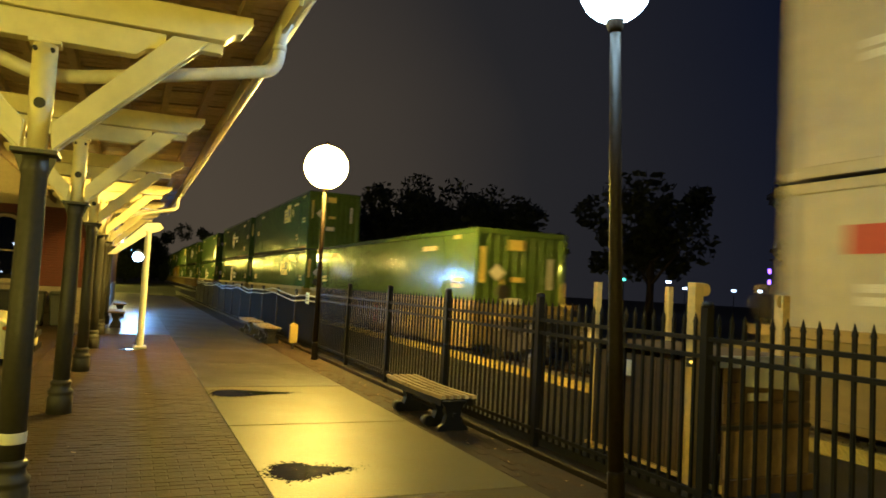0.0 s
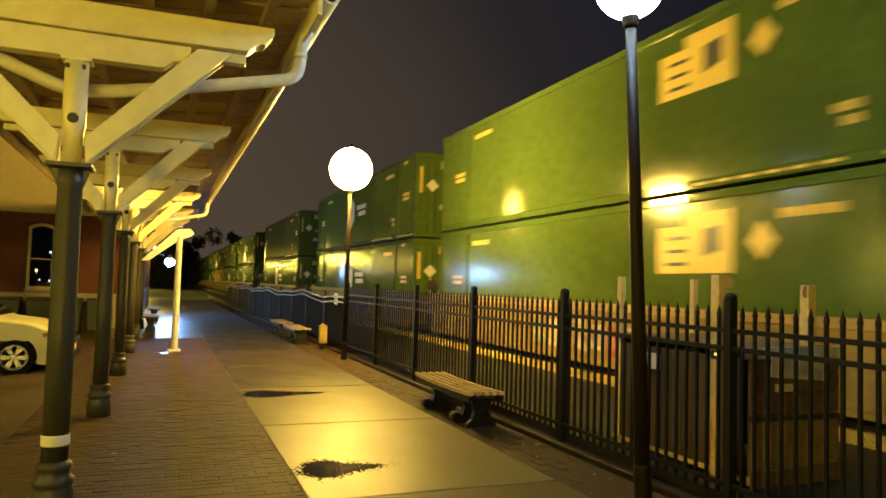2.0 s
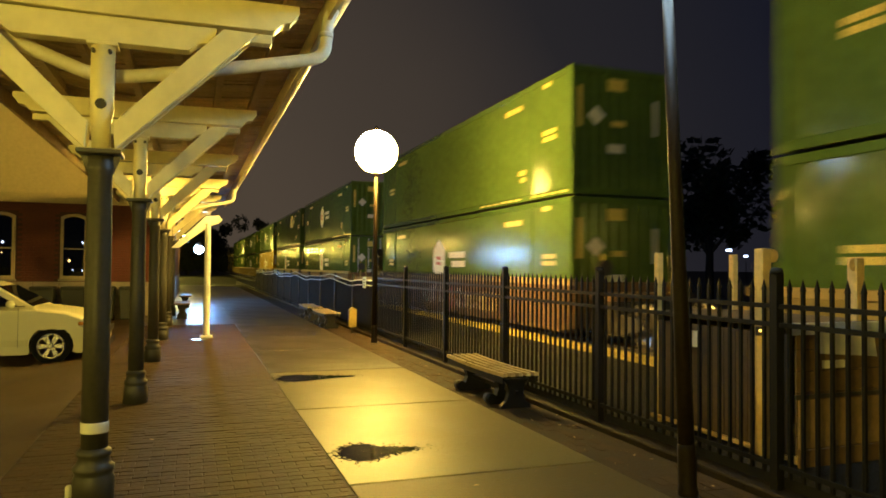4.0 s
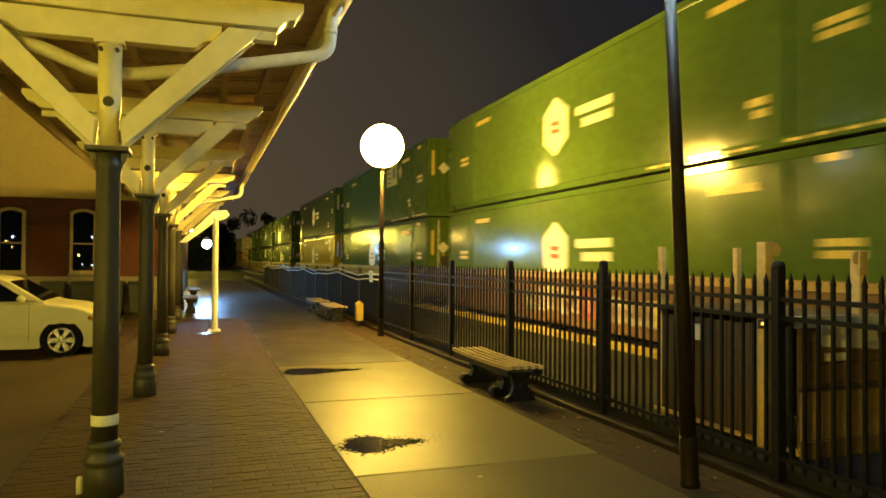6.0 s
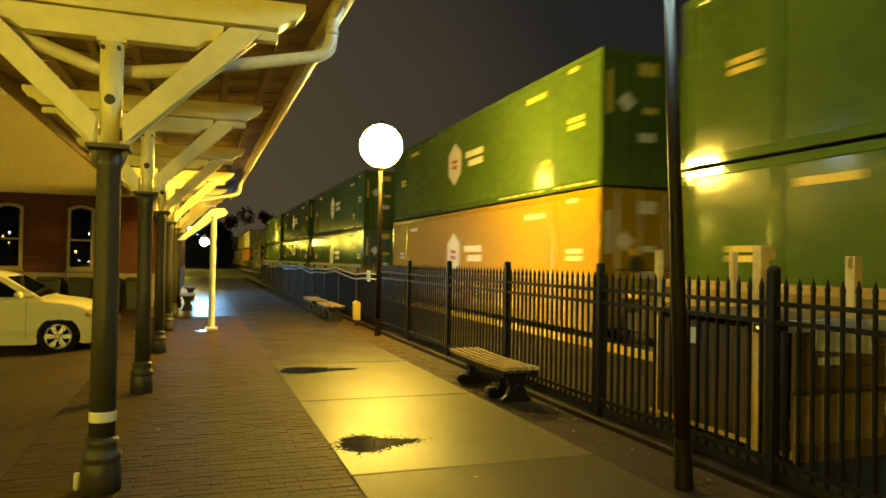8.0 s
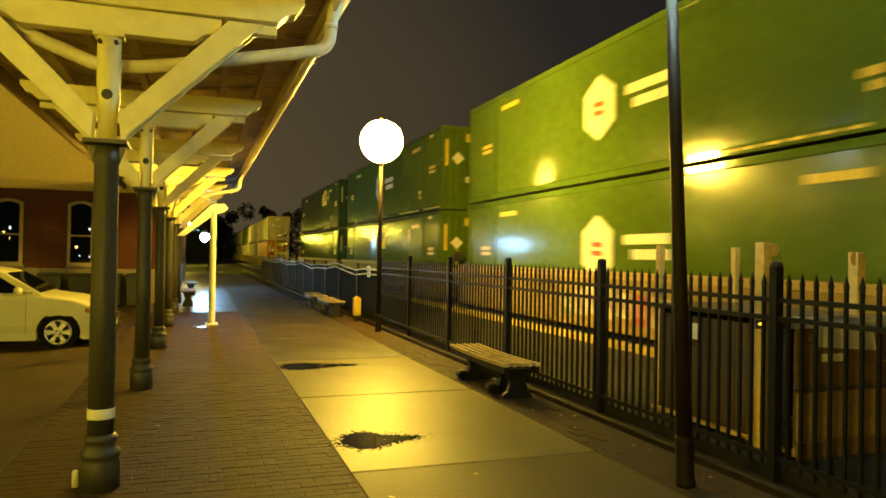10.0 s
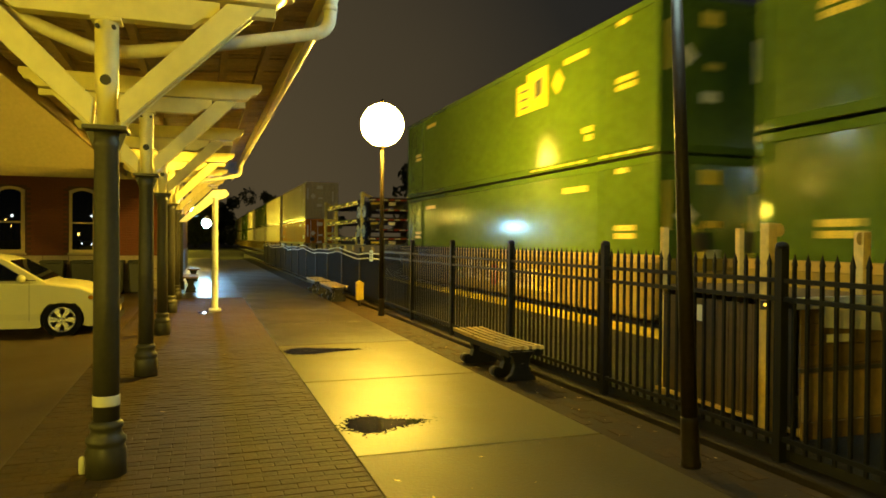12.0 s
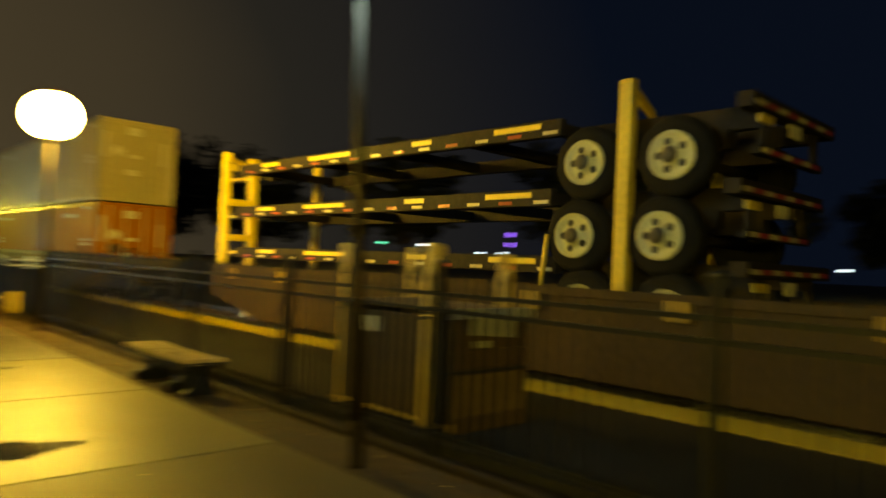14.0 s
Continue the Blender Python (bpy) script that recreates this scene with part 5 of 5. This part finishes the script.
# a flat car with stacked trailer chassis
def chassis_car():
    c = thing("flat_car", "brown flat car with pale yellow end stanchions", "rail car", group="rail cars of the train")
    part("deck", box(bmn(), 0.05, CW - 0.05, 0.0, 17.6, 1.0, 1.24), "flat_brown", c, bevel=0.015)
    part("side_sill", slab(bmn(), [(0.0, 0.62), (2.4, 0.16), (15.2, 0.16), (17.6, 0.62), (17.6, 1.30), (0.0, 1.30)], "x", -0.12, 0.04), "flat_brown", c, bevel=0.015)
    scrawled(c, -0.128, 7.9, 8, 0.28, 9, ("flat_brown", "car_chord"))
    part("chock_strut", tube(bmn(), (-0.02, 7.62, 1.24), (-0.02, 7.52, 2.05), 0.035, seg=8), "column_yellow", c, "slim yellow strut before the tyres")
    part("side_sill", box(bmn(), CW - 0.04, CW + 0.12, 0.0, 17.6, 0.55, 1.30), "flat_brown", c, bevel=0.015)
    part("lower_lip", box(bmn(), -0.16, -0.1, 0.0, 17.6, 1.22, 1.34), "flat_brown", c, bevel=0.008)
    for k in range(8):
        part("pocket", box(bmn(), -0.19, -0.12, 0.9 + k * 2.2, 1.25 + k * 2.2, 1.02, 1.26), "car_chord", c, bevel=0.008)
    for y in (6.35, 17.35):
        for x in (-0.06, CW - 0.1):
            p = part("stanchion", box(bmn(), x, x + 0.16, y - 0.095, y + 0.095, 1.24, 4.02), "column_yellow", c, "pale yellow upright stanchion", bevel=0.012)
            if x < 1:
                part("stay", slab(bmn(), [(x + 0.16, 3.98), (x + 0.7, 3.72), (x + 0.7, 3.62), (x + 0.16, 3.84)], "y", y - 0.04, y + 0.04), "column_yellow", p)
        if y > 10:
            for z in (1.9, 2.75, 3.6):
                part("cross_bar", box(bmn(), 0.1, 0.62, y - 0.1, y - 0.02, z, z + 0.16), "column_yellow", c, bevel=0.01)
            part("inner_stanchion", box(bmn(), 0.62, 0.80, y - 0.12, y + 0.12, 1.24, 3.95), "column_yellow", c, "pale yellow inner upright", bevel=0.012)
    return c


def chassis(tail):
    """A bare container trailer; y from its tail, z at the underside of its beams."""
    c = thing("trailer_chassis", "bare steel container chassis with twin axles and striped reflective tape", "trailer", group="stacked trailer chassis")
    L = 12.6
    for x in (0.02, CW - 0.16):
        beam = part("side_beam", box(bmn(), x, x + 0.14, 2.65, L - 0.6, 0.0, 0.24), "chassis_steel", c, bevel=0.008)
        if x < 1:
            for k in range(14):
                y = 2.7 + k * 0.66
                part("tape", box(bmn(), x - 0.004, x, y, y + 0.26, 0.03, 0.08), "tape_red" if k % 2 else "tape_white", beam)
            for y0, w in ((3.0, 0.9), (5.3, 0.5), (7.6, 1.4), (10.2, 0.7)):
                part("writing", box(bmn(), x - 0.004, x, y0, y0 + w, 0.12, 0.20), "mark_yellow", beam)
    for y in (2.7, 4.5, 6.5, 8.9, 11.6):
        part("cross_member", box(bmn(), 0.16, CW - 0.16, y, y + 0.16, 0.03, 0.2), "chassis_steel", c)
    for x in (0.95, CW - 1.09):
        nose = part("gooseneck", slab(bmn(), [(L - 0.7, 0.0), (L + 1.6, 0.06), (L + 1.6, 0.19), (L - 0.7, 0.24)], "x", x, x + 0.14), "chassis_steel", c)
        if x < 1.2:
            part("tape", box(bmn(), x - 0.004, x, L + 0.7, L + 1.5, 0.09, 0.16), "mark_yellow", nose)
    part("tail_beam", box(bmn(), 0.0, CW, 0.0, 0.2, 0.06, 0.24), "chassis_steel", c, bevel=0.01)
    for x in (0.55, CW - 0.69):
        part("main_beam", box(bmn(), x, x + 0.14, 0.1, 2.9, -0.08, 0.2), "chassis_steel", c)
    for k in range(8):
        part("tape", box(bmn(), 0.06 + k * 0.31, 0.06 + k * 0.31 + 0.28, -0.006, -0.001, 0.10, 0.16), "tape_red" if k % 2 else "tape_white", c)
    part("bumper", box(bmn(), 0.3, CW - 0.3, 0.05, 0.15, -0.42, -0.32), "chassis_steel", c)
    for k in range(6):
        part("tape", box(bmn(), 0.36 + k * 0.31, 0.36 + k * 0.31 + 0.28, 0.042, 0.049, -0.40, -0.34), "tape_red" if k % 2 else "tape_white", c)
    for x in (0.45, CW - 0.53):
        part("bumper_leg", box(bmn(), x, x + 0.08, 0.06, 0.14, -0.34, 0.06), "chassis_steel", c)
    part("tail_plate", box(bmn(), 1.0, 1.34, -0.02, -0.002, -0.14, 0.02), "mark_pale", c, "blank pale plate")
    part("tail_plate", box(bmn(), 0.12, 0.5, -0.02, -0.002, -0.10, 0.0), "mark_yellow", c, "amber plate")
    for y in (0.95, 2.20):
        ax = part("axle", tube(bmn(), (0.1, y, -0.42), (CW - 0.1, y, -0.42), 0.07), "chassis_steel", c)
        for x, out in ((-0.02, -1), (CW + 0.02, 1)):
            t = part("tyre", lathe(bmn(), [(0.29, 0.0), (0.40, 0.0), (0.475, 0.03), (0.50, 0.08), (0.50, 0.22), (0.475, 0.27), (0.40, 0.29), (0.29, 0.29)], 32), "tyre", c)
            t.matrix_basis = Matrix.Translation((x, y, -0.42)) @ pose(0, 0, 0, 0, 90 if out < 0 else -90)
            rim = part("rim", lathe(bmn(), [(0.300, 0.20), (0.300, -0.040), (0.272, -0.040), (0.258, -0.026), (0.22, -0.006), (0.11, -0.012), (0.10, -0.08), (0.05, -0.09)], 28), "rim_pale", t, "pale painted steel rim")
            part("hub", lathe(bmn(), [(0.105, -0.075), (0.095, -0.088), (0.06, -0.10), (0.05, -0.115)], 16), "steel_dark", t, "dark hub")
            for k in range(5):
                a = 2 * math.pi * k / 5 + 0.3
                part("hand_hole", tube(bmn(), (0.175 * math.cos(a), 0.175 * math.sin(a), -0.015), (0.175 * math.cos(a), 0.175 * math.sin(a), 0.03), 0.050, seg=10), "black_plastic", t)
    part("spring_hanger", box(bmn(), 0.5, 0.7, 0.5, 2.6, -0.30, -0.06), "chassis_steel", c)
    part("spring_hanger", box(bmn(), CW - 0.7, CW - 0.5, 0.5, 2.6, -0.30, -0.06), "chassis_steel", c)
    return c


JS = 211.2
flat = chassis_car()
flat.matrix_basis = pose(TX, JS, 0)
moving.append((flat, TX, JS, 0))
for k, z in enumerate((2.45 - 0.94, 2.45, 3.42)):
    ob = chassis(0) if k == 0 else copy_thing(ch_first, pose(TX, JS + 4.75, z))
    if k == 0:
        ch_first = ob
    ob.matrix_basis = pose(TX, JS + 4.75 + 0.12 * (k == 1), z)
    moving.append((ob, TX, JS + 4.75 + 0.12 * (k == 1), z))
for s in (JS + 1.6, JS + 16.4):
    b = copy_thing(bogie_proto, pose(TX, s, 0))
    moving.append((b, TX, s, 0))


# ---- paving pieces ----
pavement = thing("pavement", "wet concrete walkway of cast slabs", "pavement", kind="structure")
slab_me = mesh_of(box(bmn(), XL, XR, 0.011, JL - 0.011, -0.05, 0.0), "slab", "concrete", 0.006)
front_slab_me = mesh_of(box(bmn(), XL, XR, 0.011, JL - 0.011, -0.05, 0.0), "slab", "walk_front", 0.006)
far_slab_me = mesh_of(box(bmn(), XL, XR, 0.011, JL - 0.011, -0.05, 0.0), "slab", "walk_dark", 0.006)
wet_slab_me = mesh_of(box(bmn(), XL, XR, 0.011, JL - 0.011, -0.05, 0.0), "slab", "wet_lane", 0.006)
# rows 0-1 lighter for the glare lying there, nearer and farther rows darker
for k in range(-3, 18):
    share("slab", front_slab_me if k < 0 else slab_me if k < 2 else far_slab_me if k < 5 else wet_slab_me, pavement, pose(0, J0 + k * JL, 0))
pavers = thing("paver_floor", "worn red-brown brick pavers, damp, in running bond", "pavement", kind="structure")
brick_me = mesh_of(box(bmn(), 0.002, 0.198, 0.002, 0.096, -0.05, 0.0), "paver", "paver_piece", 0.004)
rnd = random.Random(7)
verts, faces = [], []
row = 0
y = -1.0
while y < 19.8:
    x = -1.3 + (0.1 if row % 2 else 0.0)
    while x < XL - 0.05:
        dz = rnd.uniform(-0.003, 0.001)
        w = min(0.2, XL - 0.004 - x)
        if 4.0 <= y < 6.6 and x > -1.0 and w > 0.199:
            share("paver", brick_me, pavers, pose(x, y, dz))
        else:
            n = len(verts)
            c = 0.004
            for ax, ay, az in ((0.002, 0.002, -0.03), (w - 0.002, 0.002, -0.03), (w - 0.002, 0.096, -0.03), (0.002, 0.096, -0.03), (0.002 + c, 0.002 + c, 0), (w - 0.002 - c, 0.002 + c, 0), (w - 0.002 - c, 0.096 - c, 0), (0.002 + c, 0.096 - c, 0)):
                verts.append((x + ax, y + ay, az + dz))
            faces += [(n + 4, n + 5, n + 6, n + 7), (n, n + 1, n + 5, n + 4), (n + 1, n + 2, n + 6, n + 5), (n + 2, n + 3, n + 7, n + 6), (n + 3, n, n + 4, n + 7)]
        x += 0.2
    y += 0.098
    row += 1
# edging strip of pavers between the walkway and the fence
tagged(part("silt", box(bmn(), XR + 0.004, XR + 0.604, -1.0, 24.0, -0.05, -0.004), "silt"), kind="structure")
everts, efaces = [], []
y = -1.0
while y < 24:
    x = XR + 0.006
    while x < XR + 0.6:
        dz = rnd.uniform(-0.010, 0.001)
        n = len(everts)
        for ax, ay, az in ((0.002, 0.002, -0.03), (0.096, 0.002, -0.03), (0.096, 0.198, -0.03), (0.002, 0.198, -0.03), (0.006, 0.006, 0), (0.092, 0.006, 0), (0.092, 0.194, 0), (0.006, 0.194, 0)):
            everts.append((x + ax, y + ay, az + dz))
        efaces += [(n + 4, n + 5, n + 6, n + 7), (n, n + 1, n + 5, n + 4), (n + 1, n + 2, n + 6, n + 5), (n + 2, n + 3, n + 7, n + 6), (n + 3, n, n + 4, n + 7)]
        x += 0.1
    y += 0.2
me = bpy.data.meshes.new("paver_field")
me.from_pydata(verts, [], faces)
me.materials.append(M["paver"])
edge_me = bpy.data.meshes.new("paver_edging")
edge_me.from_pydata(everts, [], efaces)
edge_me.materials.append(M["edge_paver"])
edging = new("paver_edging", edge_me)
edging.parent = pavers
tagged(edging, kind="stuff")
field = new("paver_field", me)
field.parent = pavers
tagged(field, kind="stuff")
tagged(part("lane", box(bmn(), -1.3, XL, 19.8, 60, -0.1, 0.0005), "wet_lane"), kind="structure")
tagged(part("lane_edge", box(bmn(), XR, XR + 0.62, 24, 60, -0.1, -0.012), "dirt_and_shade"), kind="structure")

# bricks of the station's south wall, in stretcher courses, over a base of stone blocks
bverts, bfaces = [], []
def block(v, f, x0, x1, z0, z1, y):
    n = len(v)
    for ax, ay, az in ((x0, y, z0), (x1, y, z0), (x1, y, z1), (x0, y, z1), (x0 + 0.006, y - 0.012, z0 + 0.006), (x1 - 0.006, y - 0.012, z0 + 0.006), (x1 - 0.006, y - 0.012, z1 - 0.006), (x0 + 0.006, y - 0.012, z1 - 0.006)):
        v.append((ax, ay, az))
    f += [(n + 4, n + 5, n + 6, n + 7), (n, n + 1, n + 5, n + 4), (n + 1, n + 2, n + 6, n + 5), (n + 2, n + 3, n + 7, n + 6), (n + 3, n, n + 4, n + 7)]


z, row = 1.06, 0
while z < 3.4:
    x = -9.0 + (0.11 if row % 2 else 0)
    while x < BX - 0.22:
        if not any(abs(x + 0.1 - wx) < WIN_W / 2 + 0.17 and WIN_Z0 - 0.1 < z < WIN_Z1 + 0.2 for wx in WINDOWS):
            block(bverts, bfaces, x, x + 0.21, z, z + 0.065, BY)
        x += 0.22
    z += 0.075
    row += 1
me = bpy.data.meshes.new("brick_courses")
me.from_pydata(bverts, [], bfaces)
me.materials.append(M["brick_wall"])
courses = new("brick_courses", me)
courses.parent = south
courses.matrix_parent_inverse = south.matrix_basis.inverted()
tagged(courses, kind="stuff")
sv, sf = [], []
for r, (z0, z1) in enumerate(((-0.14, 0.25), (0.26, 0.62), (0.63, 1.04))):
    x = -12.9 + 0.3 * (r % 2)
    while x < BX - 0.1:
        block(sv, sf, x, min(x + 0.69, BX - 0.01), z0, z1, BY - 0.03)
        x += 0.7
me = bpy.data.meshes.new("stone_block")
me.from_pydata(sv, [], sf)
me.materials.append(M["stone"])
base = new("stone_base", me)
base.parent = south
base.matrix_parent_inverse = south.matrix_basis.inverted()
tagged(base, kind="stuff")
tagged(part("stone_base_east", box(bmn(), BX - 0.002, BX + 0.03, BY - 0.03, BY + 22, -0.14, 1.04), "stone"), kind="structure")


# wet leaves and grit scattered over walkway and pavers
lv, lf = [], []
rnd = random.Random(21)
for _ in range(230):
    x, y = rnd.uniform(-1.2, 3.7), rnd.uniform(3.4, 13.0)
    if rnd.random() < 0.45:
        x = rnd.uniform(3.15, 3.72)
    a, big = rnd.uniform(0, 6.283), rnd.random() < 0.16
    size = rnd.uniform(0.018, 0.034) if big else rnd.uniform(0.004, 0.011)
    n = len(lv)
    for k, (u, v, z) in enumerate(((-1.0, 0, 0.001), (-0.3, 0.42, 0.005), (0.45, 0.34, 0.003), (1.0, 0, 0.006), (0.45, -0.34, 0.002), (-0.3, -0.42, 0.004))):
        lv.append((x + size * (u * math.cos(a) - v * math.sin(a)), y + size * (u * math.sin(a) + v * math.cos(a)), 0.002 + z * (1 if big else 0.4)))
    lf.append((n, n + 1, n + 2, n + 3, n + 4, n + 5))
me = bpy.data.meshes.new("leaf_litter")
me.from_pydata(lv, [], lf)
me.materials.append(M["leaf_dry"])
tagged(new("leaf_litter", me), "scattered wet leaves and grit on the paving", "leaves", kind="stuff")


def motions():
    for ob, x, s, z in moving:
        walk(ob, [(t, pose(x, s - SPEED * t, z)) for t in (0.0, 3.5, 7.0, 10.5, 14.0)])


motions()
